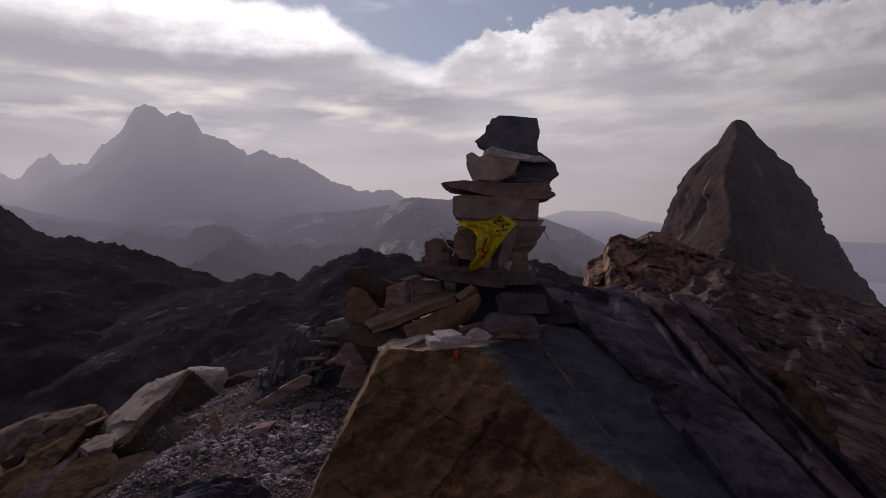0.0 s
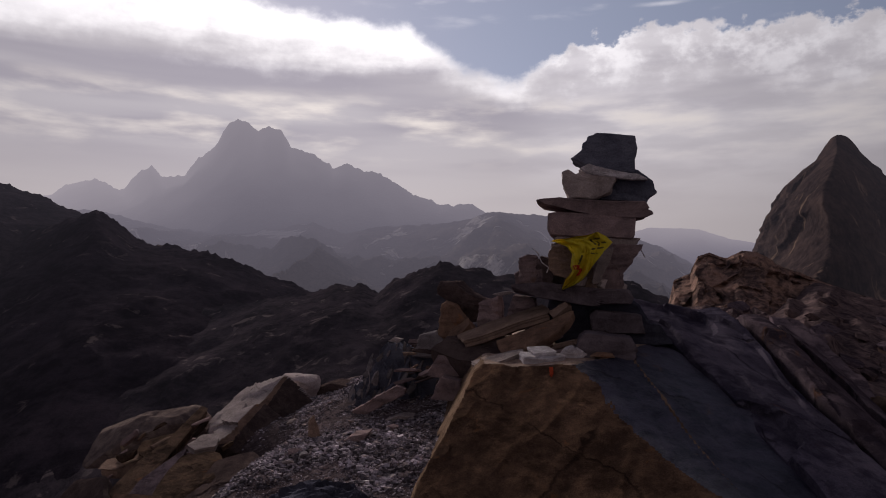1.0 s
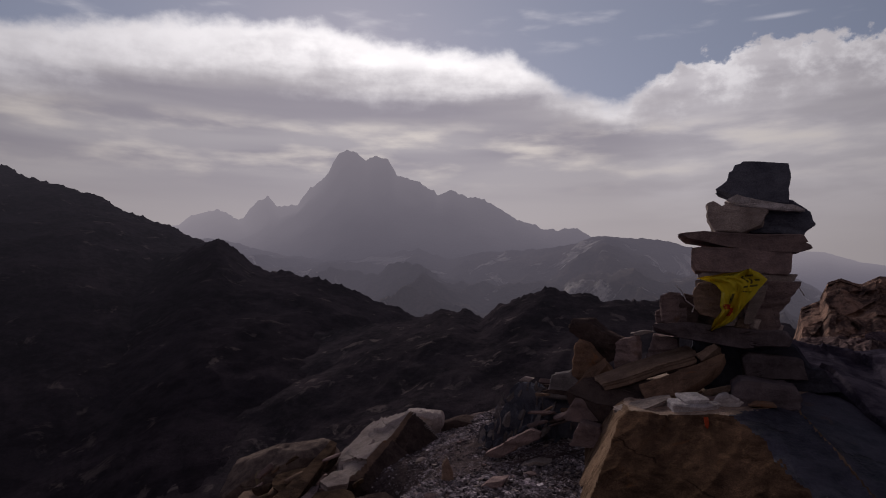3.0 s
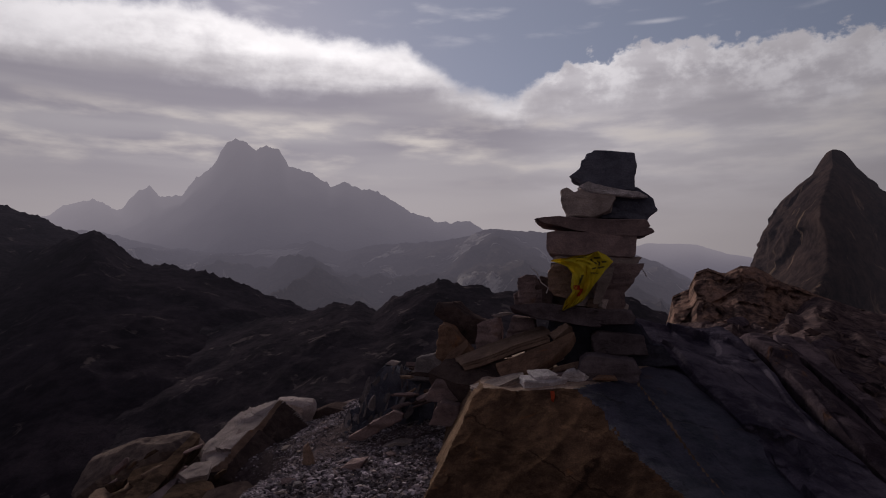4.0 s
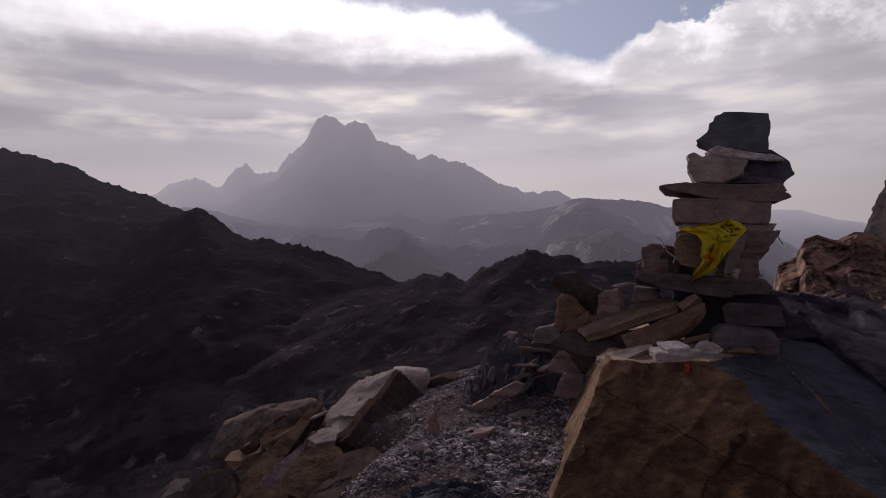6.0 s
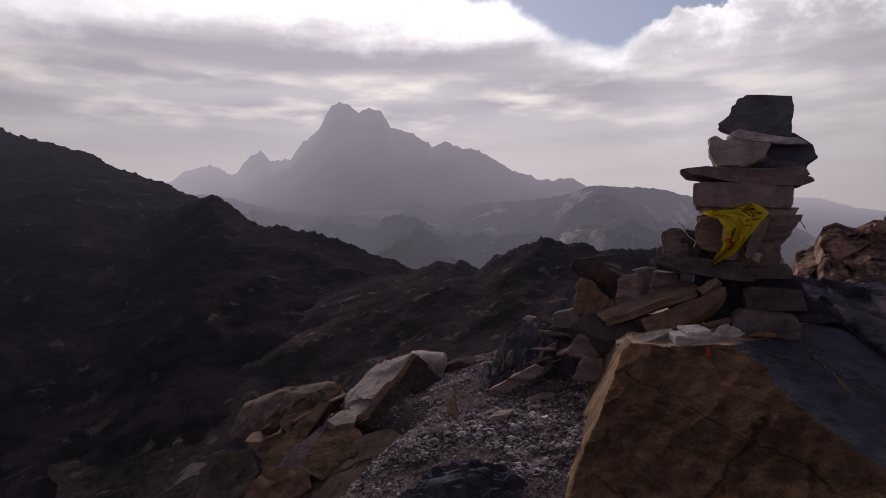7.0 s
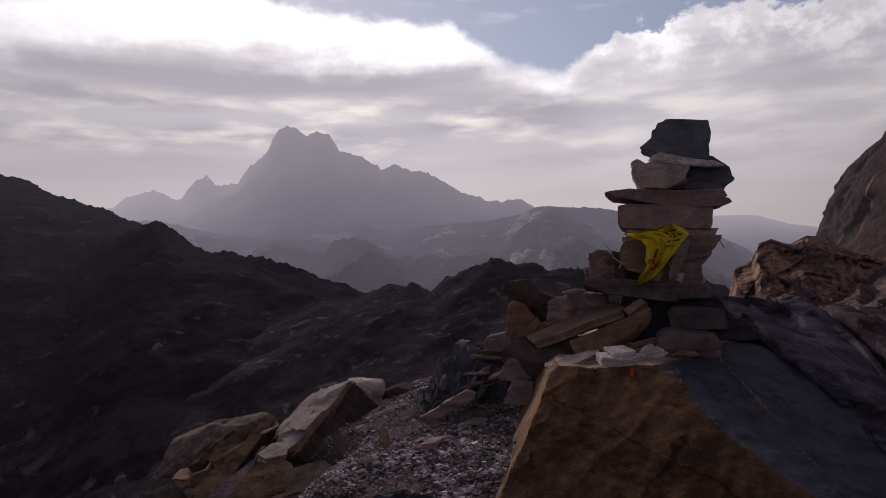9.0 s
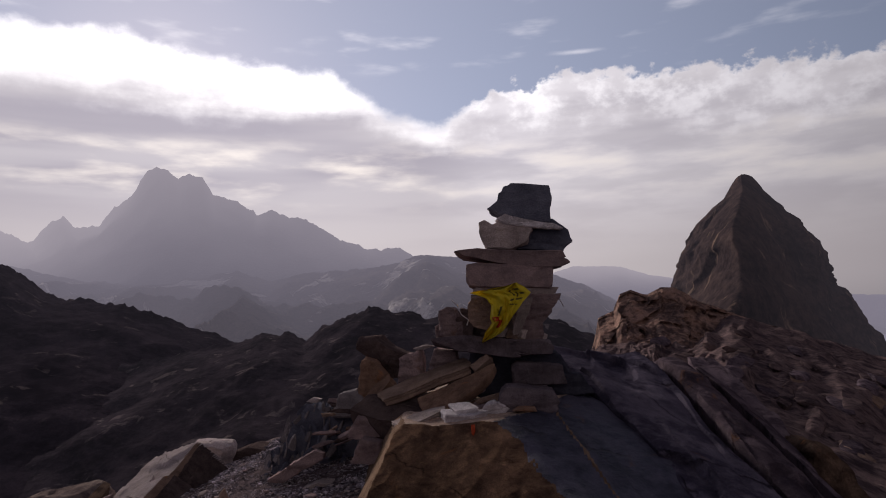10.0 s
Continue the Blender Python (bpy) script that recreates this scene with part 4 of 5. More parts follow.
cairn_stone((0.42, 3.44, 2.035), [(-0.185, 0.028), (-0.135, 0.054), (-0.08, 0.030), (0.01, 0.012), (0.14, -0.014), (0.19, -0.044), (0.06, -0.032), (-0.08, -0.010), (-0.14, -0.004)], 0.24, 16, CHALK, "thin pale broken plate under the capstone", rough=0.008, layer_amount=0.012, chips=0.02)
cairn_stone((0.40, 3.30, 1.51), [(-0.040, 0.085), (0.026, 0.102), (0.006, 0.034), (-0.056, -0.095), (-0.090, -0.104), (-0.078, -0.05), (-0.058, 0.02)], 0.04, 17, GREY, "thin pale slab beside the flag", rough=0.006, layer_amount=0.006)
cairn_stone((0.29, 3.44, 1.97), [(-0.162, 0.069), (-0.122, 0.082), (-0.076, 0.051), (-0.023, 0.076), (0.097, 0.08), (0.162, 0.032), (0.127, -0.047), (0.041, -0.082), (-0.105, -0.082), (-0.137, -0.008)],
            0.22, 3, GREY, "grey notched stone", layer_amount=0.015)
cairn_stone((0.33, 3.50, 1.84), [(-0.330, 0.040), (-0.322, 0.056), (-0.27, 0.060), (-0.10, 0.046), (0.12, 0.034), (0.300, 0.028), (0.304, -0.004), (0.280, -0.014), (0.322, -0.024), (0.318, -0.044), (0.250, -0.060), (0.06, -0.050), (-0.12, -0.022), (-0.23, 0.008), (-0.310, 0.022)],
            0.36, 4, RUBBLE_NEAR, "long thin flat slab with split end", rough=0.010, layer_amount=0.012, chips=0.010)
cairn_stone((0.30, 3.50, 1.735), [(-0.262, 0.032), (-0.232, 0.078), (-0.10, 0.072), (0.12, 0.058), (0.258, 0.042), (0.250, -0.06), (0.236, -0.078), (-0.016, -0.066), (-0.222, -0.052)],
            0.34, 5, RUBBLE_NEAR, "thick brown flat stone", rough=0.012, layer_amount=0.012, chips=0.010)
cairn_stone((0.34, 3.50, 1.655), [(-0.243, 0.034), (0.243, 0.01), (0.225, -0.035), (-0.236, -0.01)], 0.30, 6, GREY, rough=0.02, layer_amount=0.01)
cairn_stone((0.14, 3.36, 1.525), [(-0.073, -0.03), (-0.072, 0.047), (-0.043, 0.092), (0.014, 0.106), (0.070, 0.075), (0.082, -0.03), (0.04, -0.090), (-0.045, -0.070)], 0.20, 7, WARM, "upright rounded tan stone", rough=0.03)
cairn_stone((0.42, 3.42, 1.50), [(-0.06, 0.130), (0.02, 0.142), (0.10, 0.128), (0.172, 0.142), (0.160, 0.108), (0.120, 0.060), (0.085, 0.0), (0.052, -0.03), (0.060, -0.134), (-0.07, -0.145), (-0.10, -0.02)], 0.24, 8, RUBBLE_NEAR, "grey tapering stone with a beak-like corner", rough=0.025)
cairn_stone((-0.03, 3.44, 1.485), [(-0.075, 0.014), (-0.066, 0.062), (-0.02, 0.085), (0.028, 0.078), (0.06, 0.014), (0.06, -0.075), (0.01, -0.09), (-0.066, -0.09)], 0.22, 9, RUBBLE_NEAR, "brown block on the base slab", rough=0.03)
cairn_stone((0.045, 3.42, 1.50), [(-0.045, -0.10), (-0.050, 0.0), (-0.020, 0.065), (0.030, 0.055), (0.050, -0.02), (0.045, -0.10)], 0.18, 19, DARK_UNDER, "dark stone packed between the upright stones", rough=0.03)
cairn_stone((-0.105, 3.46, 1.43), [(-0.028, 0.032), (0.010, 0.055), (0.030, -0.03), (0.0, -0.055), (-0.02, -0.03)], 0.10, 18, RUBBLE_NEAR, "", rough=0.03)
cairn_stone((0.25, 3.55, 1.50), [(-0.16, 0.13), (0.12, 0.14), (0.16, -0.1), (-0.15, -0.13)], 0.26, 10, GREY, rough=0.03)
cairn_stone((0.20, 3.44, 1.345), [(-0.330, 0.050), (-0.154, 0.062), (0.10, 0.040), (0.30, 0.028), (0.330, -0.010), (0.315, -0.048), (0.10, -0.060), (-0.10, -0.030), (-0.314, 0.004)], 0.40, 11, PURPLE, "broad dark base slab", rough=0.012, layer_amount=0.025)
# dark colours here carry the shade under the base slab
cairn_stone((0.36, 3.60, 1.16), [(-0.289, 0.15), (0.2, 0.15), (0.27, 0.02), (0.30, -0.15), (-0.126, -0.17), (-0.326, -0.05)], 0.50, 12, SLATE_DULL, "block at the foot with shade put into its colour", rough=0.015, layer_amount=0.008)
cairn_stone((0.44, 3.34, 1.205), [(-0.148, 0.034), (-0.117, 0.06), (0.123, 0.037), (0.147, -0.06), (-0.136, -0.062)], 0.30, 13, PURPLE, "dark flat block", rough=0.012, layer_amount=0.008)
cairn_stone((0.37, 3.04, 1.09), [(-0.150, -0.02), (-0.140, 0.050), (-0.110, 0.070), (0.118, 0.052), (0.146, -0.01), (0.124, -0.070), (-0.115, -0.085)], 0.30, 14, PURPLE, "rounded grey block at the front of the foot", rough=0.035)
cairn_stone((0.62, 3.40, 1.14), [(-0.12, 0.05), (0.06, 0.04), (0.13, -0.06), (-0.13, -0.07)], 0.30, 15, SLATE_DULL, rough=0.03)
# small packing stones
prng = random.Random(4)
for i, (px, py, pz, s) in enumerate(((0.24, 3.36, 1.42, 0.06), (0.31, 3.34, 1.41, 0.05), (0.37, 3.33, 1.41, 0.055),
                                     (0.45, 3.37, 1.38, 0.06), (0.38, 3.36, 1.86, 0.02), (0.52, 3.42, 1.28, 0.05), (0.16, 3.28, 1.27, 0.05))):
    stone("stone", Vector((px, py, pz)) - C, boulder_shape((s * 1.7, s * 1.6, s * 1.2), 60 + i, 2, 8), prng.choice((GREY, DARK, WARM)), (0, 0, prng.uniform(0, 360)), cairn)

# ---- stones leaning against the cairn and lying beside it ----
PLANK = "brown rusty schist plank leaning against the cairn foot"
plank([(-0.457, 3.30, 1.104), (-0.293, 3.36, 1.153), (-0.139, 3.38, 1.223), (0.026, 3.40, 1.276), (0.066, 3.28, 1.264), (0.07, 3.20, 1.246), (-0.107, 3.20, 1.180), (-0.281, 3.16, 1.102), (-0.401, 3.16, 1.080)], 0.055, 21, WARM, PLANK, "leaning slabs", "flat_stone", "flat stone", layer_amount=0.012)
plank([(-0.205, 3.10, 1.078), (-0.160, 3.10, 1.096), (-0.020, 3.11, 1.160), (0.117, 3.12, 1.222), (0.200, 3.13, 1.272), (0.180, 3.09, 1.216), (0.089, 3.04, 1.128), (-0.021, 3.00, 1.062), (-0.165, 2.98, 1.028)], 0.07, 22, RUSTY, PLANK, "leaning slabs", "flat_stone", "flat stone", layer=(-0.3, 0, 1), layer_amount=0.016)
plank([(0.070, 3.20, 1.245), (0.162, 3.20, 1.306), (0.182, 3.18, 1.284), (0.100, 3.16, 1.217)], 0.12, 23, WARM, "short brown schist offcut above the leaning slabs", "leaning slabs", "flat_stone", "flat stone")
plank([(-0.585, 3.44, 1.010), (-0.516, 3.46, 1.116), (-0.413, 3.44, 1.188), (-0.392, 3.38, 1.150), (-0.484, 3.34, 1.060)], 0.08, 24, RUSTY, "slanting brown schist shard in the pile", "leaning slabs", "flat_stone", "flat stone")
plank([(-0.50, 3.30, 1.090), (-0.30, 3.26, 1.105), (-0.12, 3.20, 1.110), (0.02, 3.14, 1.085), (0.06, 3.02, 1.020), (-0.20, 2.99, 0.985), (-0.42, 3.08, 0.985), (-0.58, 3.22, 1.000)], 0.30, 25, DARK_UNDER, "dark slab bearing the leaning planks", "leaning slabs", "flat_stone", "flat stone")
plank([(-0.325, 2.93, 0.990), (-0.185, 2.98, 1.034), (-0.070, 3.02, 1.058), (-0.060, 2.92, 1.046), (-0.165, 2.80, 1.020), (-0.265, 2.80, 0.992)], 0.035, 41, GREY, "thin grey flake lying on the bedrock edge", "leaning slabs", "flat_stone", "flat stone")


def rock(at, profile, depth, seed, mat, label, turn=0, **kw):
    return stone("rock", at, slab_shape(profile, depth, seed, **kw), mat, (0, 0, turn), None, label, "rock")


rock((-0.49, 3.80, 1.28), [(-0.172, 0.068), (-0.115, 0.120), (-0.025, 0.122), (0.056, 0.052), (0.176, 0.008), (0.176, -0.115), (0.065, -0.13), (-0.074, -0.012)], 0.26, 31, DARK_UNDER, "dark rounded rock topping the pile beside the cairn")
rock((-0.53, 3.62, 1.17), [(-0.080, -0.115), (-0.070, -0.02), (-0.050, 0.116), (0.024, 0.096), (0.100, 0.006), (0.080, -0.09), (0.0, -0.13)], 0.22, 32, RUSTY, "rusty brown angular rock in the pile")
rock((-0.28, 3.60, 1.24), [(-0.080, -0.11), (-0.062, 0.045), (0.0, 0.062), (0.056, 0.082), (0.066, -0.04), (0.05, -0.12)], 0.24, 33, RUBBLE_NEAR, "tan blocky rock behind the leaning slabs")
rock((-0.20, 3.56, 1.334), [(-0.072, -0.004), (0.008, 0.015), (0.062, 0.008), (-0.02, -0.014)], 0.14, 34, PALE, "small pale flat stone on the pile", rough=0.02)
rock((-0.08, 3.55, 1.26), [(-0.105, -0.08), (-0.060, 0.070), (0.070, 0.052), (0.09, -0.06)], 0.24, 36, RUBBLE_NEAR, "tan block wedged under the cairn base")
rock((-0.66, 3.62, 1.02), [(-0.10, -0.08), (-0.06, 0.05), (0.05, 0.08), (0.12, 0.0), (0.07, -0.09)], 0.22, 38, DARK, "grey rock at the edge of the pile")
rock((-0.50, 3.25, 0.93), [(-0.12, -0.06), (-0.04, 0.06), (0.09, 0.05), (0.12, -0.05)], 0.2, 39, RUBBLE_NEAR, "brown rock below the pile")
rock((-0.46, 3.05, 0.84), [(-0.08, -0.06), (-0.03, 0.06), (0.07, 0.04), (0.09, -0.06)], 0.16, 40, RUBBLE_NEAR, "tan rock against the bedrock block")
plank([(-0.030, 2.90, 1.080), (0.068, 2.92, 1.086), (0.120, 2.82, 1.066), (0.014, 2.78, 1.060)], 0.028, 42, CHALK, "white layered stone lying on the bedrock", "white stones", "stone", "stone", layer_amount=0.012)
plank([(-0.066, 2.86, 1.058), (0.060, 2.90, 1.062), (0.165, 2.84, 1.050), (0.100, 2.76, 1.042), (-0.040, 2.76, 1.044)], 0.040, 45, CHALK, "white split stone slab lying on the bedrock", "white stones", "stone", "stone", layer_amount=0.012)
rock((0.195, 2.92, 1.055), [(-0.062, -0.014), (-0.030, 0.028), (0.002, 0.040), (0.030, 0.020), (0.085, -0.006), (0.04, -0.035), (-0.04, -0.035)], 0.09, 43, CHALK, "small white stone lying on the bedrock", rough=0.02, chips=0.05)
rock((0.34, 2.86, 1.052), [(-0.06, -0.006), (-0.02, 0.012), (0.05, 0.01), (0.06, -0.008)], 0.07, 44, RUSTY, "thin rusty flake on the bedrock top", rough=0.02)

wrng = np.random.default_rng(53)
for i in range(60):
    a = wrng.random()
    qx = -0.80 + 0.95 * a + wrng.uniform(-0.05, 0.05)
    qy = 3.02 + 0.55 * wrng.random() + 0.25 * (1 - a)
    qz = 0.84 + 0.17 * a + wrng.uniform(-0.05, 0.10) + 0.18 * max(0.0, qy - 3.25)
    w = wrng.uniform(0.03, 0.085)
    stone("rock", (qx, qy, qz), boulder_shape((w * 2.8, w * wrng.uniform(0.9, 1.4), w * wrng.uniform(0.22, 0.6)), 950 + i, 3, 9, 0.02, (0, 0, 1), 0.05, square=0.42),
          (RUSTY, RUBBLE_NEAR, WARM, DARK_UNDER)[int(wrng.choice(4, p=[0.24, 0.36, 0.10, 0.30]))], (wrng.uniform(-20, 12), wrng.uniform(-38, 8), wrng.uniform(-35, 35)), None,
          "angular schist piece in the pile beside the cairn", "rock", "pile pieces", sharp=24)
rock((-0.90, 3.66, 1.03), [(-0.045, -0.01), (-0.01, 0.015), (0.045, 0.005), (0.02, -0.02)], 0.06, 47, PALE, "small white chip on the dark slate hump", rough=0.02)

# ---- the shelf: boulders, shards and slabs ----
def pale_boulder():
    """A long boulder: a pale cracked face on one side of its crest, a brown broken one with shade put into its lower
    faces on the other.
    """
    far, near, edge = (-1.88, 4.27, 0.69), (-1.985, 3.38, 0.375), (-2.23, 3.95, 0.485)
    mid = np.array((-1.93, 3.86, 0.36))
    v, f, own = planes_body(mid, [((-0.26, -0.29, 0.92), edge), ((0.44, -0.32, 0.80), near), ((0.60, -0.27, 0.62), (-1.872, 4.13, 0.613)), ((-0.10, -0.93, 0.35), (-1.95, 3.38, 0.34)),
                                  ((0.55, -0.80, 0.10), (-1.80, 3.50, 0.30)), ((0.15, 0.93, 0.30), far), ((-0.93, -0.10, 0.35), edge), ((-0.75, 0.62, 0.2), (-2.21, 4.28, 0.60)),
                                  ((-0.80, -0.50, 0.25), (-2.04, 3.45, 0.40)), ((0, 0, -1), (-1.9, 3.8, 0.0))], 6)
    v = chip(roughen(v, 0.9, 52, 0.014, (0.2, 0.3, 0.9), 0.014), 0.9, 52, 0.022, 150)
    # DARK_UNDER puts shade into the faces turned from the sun
    ob = mesh_object("rock", v, f, [PALE, BROWN, DARK_UNDER], sharp=24, index=[(0, 1, 2, 2, 2, 0, 0, 0, 0, 2)[k] for k in own])
    ob.matrix_basis = pose(*mid)
    tagged(ob, "pale-faced long boulder with brown broken side", "rock")


pale_boulder()
stone("rock", (-1.90, 4.58, 0.535), boulder_shape((0.33, 0.32, 0.27), 51, 4, 30, 0.04, (0.2, 0.3, 1), 0.04, chips=0.03), PALE, (10, 10, 15), None, "pale whitish boulder at the edge of the shelf", "rock", sharp=24)
stone("rock", (-2.70, 3.86, 0.31), boulder_shape((0.90, 0.62, 0.30), 53, 5, 40, 0.05, (0.2, 0, 1), 0.02, chips=0.012), LICHEN, (6, -12, 12), None, "long rounded grey-brown boulder at the drop", "rock", sharp=24)
BLADE = "long dark brown schist blade among the boulders"
plank([(-2.51, 3.45, 0.367), (-2.43, 3.52, 0.382), (-2.27, 3.58, 0.406), (-2.296, 3.43, 0.376), (-2.30, 3.32, 0.345), (-2.33, 3.22, 0.312), (-2.47, 3.33, 0.322)], 0.09, 55, RUST, "brown schist slab on the boulders")
plank([(-2.66, 3.32, 0.270), (-2.463, 3.37, 0.312), (-2.40, 3.28, 0.300), (-2.50, 3.15, 0.262), (-2.63, 3.18, 0.25)], 0.07, 58, WARM, "thin brown schist slab on the boulders")
plank([(-2.240, 2.72, 0.245), (-2.285, 3.05, 0.332), (-2.265, 3.35, 0.415), (-2.310, 3.82, 0.540), (-2.260, 3.80, 0.500), (-2.205, 3.45, 0.420), (-2.150, 3.10, 0.345), (-2.12, 2.80, 0.28), (-2.10, 2.66, 0.255)], 0.07, 56, RUST, BLADE, layer=(0, 1, 0.2))
plank([(-2.075, 2.62, 0.270), (-2.115, 2.80, 0.298), (-2.10, 3.02, 0.358), (-2.079, 3.22, 0.410), (-2.035, 3.10, 0.360), (-1.975, 2.80, 0.315), (-1.92, 2.60, 0.285)], 0.08, 57, BED, "tilted dark grey schist blade")
plank([(-1.90, 2.58, 0.318), (-1.985, 2.85, 0.358), (-2.01, 3.07, 0.402), (-1.841, 3.14, 0.412), (-1.757, 3.02, 0.384), (-1.568, 3.03, 0.400), (-1.700, 2.75, 0.344), (-1.750, 2.50, 0.308)], 0.30, 54, RUST, "brown gritty slab sunk in the gravel", rough=0.012, chips=0.012)
plank([(-2.07, 3.20, 0.422), (-2.046, 3.33, 0.447), (-1.945, 3.36, 0.456), (-1.885, 3.20, 0.420), (-1.982, 3.14, 0.406)], 0.05, 59, GREY, "flat grey stone between the boulders")
plank([(-2.20, 2.70, 0.275), (-2.028, 2.62, 0.300), (-1.84, 2.54, 0.325), (-1.75, 2.42, 0.280), (-1.907, 2.34, 0.200), (-2.18, 2.45, 0.150)], 0.22, 66, RUSTY, "rusty red-brown rock face below the slabs")
# added where only shadow lies between the slab and the gravel
plank([(-1.74, 2.98, 0.405), (-1.58, 3.08, 0.440), (-1.46, 2.95, 0.430), (-1.44, 2.60, 0.360), (-1.52, 2.30, 0.270), (-1.76, 2.35, 0.240), (-1.78, 2.70, 0.330)], 0.25, 68, DARK_UNDER, "dark broken rock standing in for shadow beside the gravel", rough=0.02)
plank([(-2.72, 3.10, 0.20), (-2.46, 3.02, 0.25), (-2.30, 2.80, 0.20), (-2.28, 2.55, 0.06), (-2.50, 2.50, -0.06), (-2.72, 2.80, 0.02)], 0.35, 67, DARK_UNDER, "dark broken rock at the foot of the boulders", rough=0.02)
jrng = np.random.default_rng(61)
for i in range(18):
    a = jrng.random()
    jx, jy = -2.62 + 0.62 * a + jrng.uniform(-0.12, 0.12), 3.02 + 0.50 * jrng.random()
    w = jrng.uniform(0.025, 0.075)
    stone("rock", (jx, jy, 0.02 + 0.55 * (jy - 2.75) + jrng.uniform(-0.02, 0.07)), boulder_shape((w * 2.4, w * jrng.uniform(0.9, 1.5), w * jrng.uniform(0.4, 0.9)), 1200 + i, 3, 9, 0.03, (0.2, 0, 1), 0.05),
          (RUST, RUBBLE_NEAR, WARM, GREY)[int(jrng.choice(4, p=[0.45, 0.40, 0.10, 0.05]))], (jrng.uniform(-20, 20), jrng.uniform(-50, -5), jrng.uniform(0, 60)), None,
          "broken schist piece among the boulders at the drop", "rock", "boulder rubble", sharp=24)
def hump():
    v, f = ball(6)
    q = v + 0.25 * np.stack([fractal(v * 1.7 + k * 5.3, 4, 0.55, 151 + k) for k in range(3)], 1)
    r = 1 + 0.10 * facets(q, 0.55, 152) + 0.05 * facets(q, 0.22, 153) + 0.025 * facets(q, 0.09, 154) + 0.12 * fractal(v * 1.5, 3, 0.5, 155)
    ob = mesh_object("rock", v * r[:, None] * np.array([0.40, 0.36, 0.33]), f, [SLATE_DULL], sharp=26)
    ob.matrix_basis = pose(-0.79, 1.90, 0.27, 0, 0, 20)
    tagged(ob, "blue-grey rounded bedrock hump in the gravel", "rock")


hump()
rock((-0.87, 3.20, 0.735), [(-0.16, -0.074), (-0.04, 0.008), (0.104, 0.085), (0.16, 0.068), (0.135, 0.03), (0.024, -0.026), (-0.072, -0.081)], 0.1, 60, RUBBLE_NEAR, "long tan stone lying on the gravel", rough=0.015)
rock((-0.72, 3.05, 0.665), [(-0.075, -0.007), (0.001, 0.02), (0.075, 0.015), (0.015, -0.025)], 0.12, 61, GREY, "flat grey stone on the gravel", rough=0.015)
rock((-0.90, 2.75, 0.60), [(-0.09, -0.03), (0.007, 0.035), (0.09, 0.051), (0.05, -0.018), (-0.036, -0.056)], 0.13, 62, RUBBLE_NEAR, "brown stone on the gravel", rough=0.02)
rock((-1.68, 4.75, 0.54), [(-0.206, -0.035), (0.031, 0.049), (0.207, 0.026), (0.19, -0.043), (-0.158, -0.06)], 0.3, 63, DARK_UNDER, "low dark brown slab at the shelf edge", rough=0.02)
lrng = np.random.default_rng(37)
for i in range(60):
    bx, by = lrng.uniform(-2.55, -1.45), lrng.uniform(2.55, 3.75)
    if by > 3.3 + 0.5 * (bx + 2.0) + 0.4 or bx + 0.55 * (by - 2.6) > -1.35:
        continue
    w = lrng.uniform(0.015, 0.05)
    bz = float(ground_height([bx], [by])[0])
    stone("rock", (bx, by, bz + 0.25 * w), boulder_shape((w * 2.2, w * lrng.uniform(0.8, 1.2), w * lrng.uniform(0.4, 0.8)), 850 + i, 3, 10, 0.03, (0.2, 0, 1), 0.05),
          (RUST, WARM, BED, GREY)[int(lrng.choice(4, p=[0.5, 0.15, 0.27, 0.08]))], (lrng.uniform(-15, 15), lrng.uniform(-50, -15), lrng.uniform(-30, 40)), None,
          "broken schist piece among the boulders at the drop", "rock", "boulder rubble")
rock((-1.16, 2.9, 0.60), [(-0.035, -0.10), (-0.03, 0.04), (-0.005, 0.095), (0.02, 0.03), (0.04, -0.10)], 0.05, 64, WARM, "thin upright schist sliver in the gravel", turn=25, rough=0.03, layer=(1, 0, 0.2), layer_amount=0.05)

# dark shattered slate beside the pile: a broken hump with loose shards over it
rock((-0.86, 3.72, 0.80), [(-0.30, -0.25), (-0.22, -0.02), (-0.13, 0.11), (-0.03, 0.19), (0.09, 0.16), (0.22, 0.15), (0.30, 0.0), (0.30, -0.25)], 0.34, 98, NIGHT,
     "dark shattered slate hump beside the pile", rough=0.05, layer=(0.9, 0.1, 0.35), layer_amount=0.07)
srng = random.Random(9)
for i in range(190):
    a = srng.random()
    sx = -1.16 + 0.60 * a + srng.uniform(-0.04, 0.04)
    sy = 3.56 + srng.uniform(-0.14, 0.20)
    h = srng.uniform(0.03, 0.10)
    w = srng.uniform(0.005, 0.017)
    hump = 0.60 + 0.42 * math.sin(math.pi * min(1.0, a * 0.85 + 0.08)) * (1.0 if sy > 3.5 else 0.62)
    zc = hump + srng.uniform(-0.14, -0.01)
    stone("shard", (sx, sy, zc), slab_shape([(-w, -h * 0.6), (-w * 1.1, 0.1 * h), (-w * 0.2, 0.5 * h), (w * 0.5, 0.42 * h), (w, -0.1 * h), (w * 0.9, -h * 0.6)], w * 1.1, 100 + i, 0.02, (1, 0, 0.15), 0.03, facets=7, around=24, chips=0),
          NIGHT if srng.random() < 0.5 else DARK, (srng.uniform(-30, 25), srng.uniform(-10, 48), srng.uniform(-70, 70)), None, "dark slate shard in the rubble beside the cairn", "rock", "slate shards", sharp=18)


# a small red blaze on the upper edge of the brown block
PAINT = rock_material("red_paint", (0.30, 0.045, 0.020), (0.42, 0.075, 0.030), scale=3.0, bump=0.3)
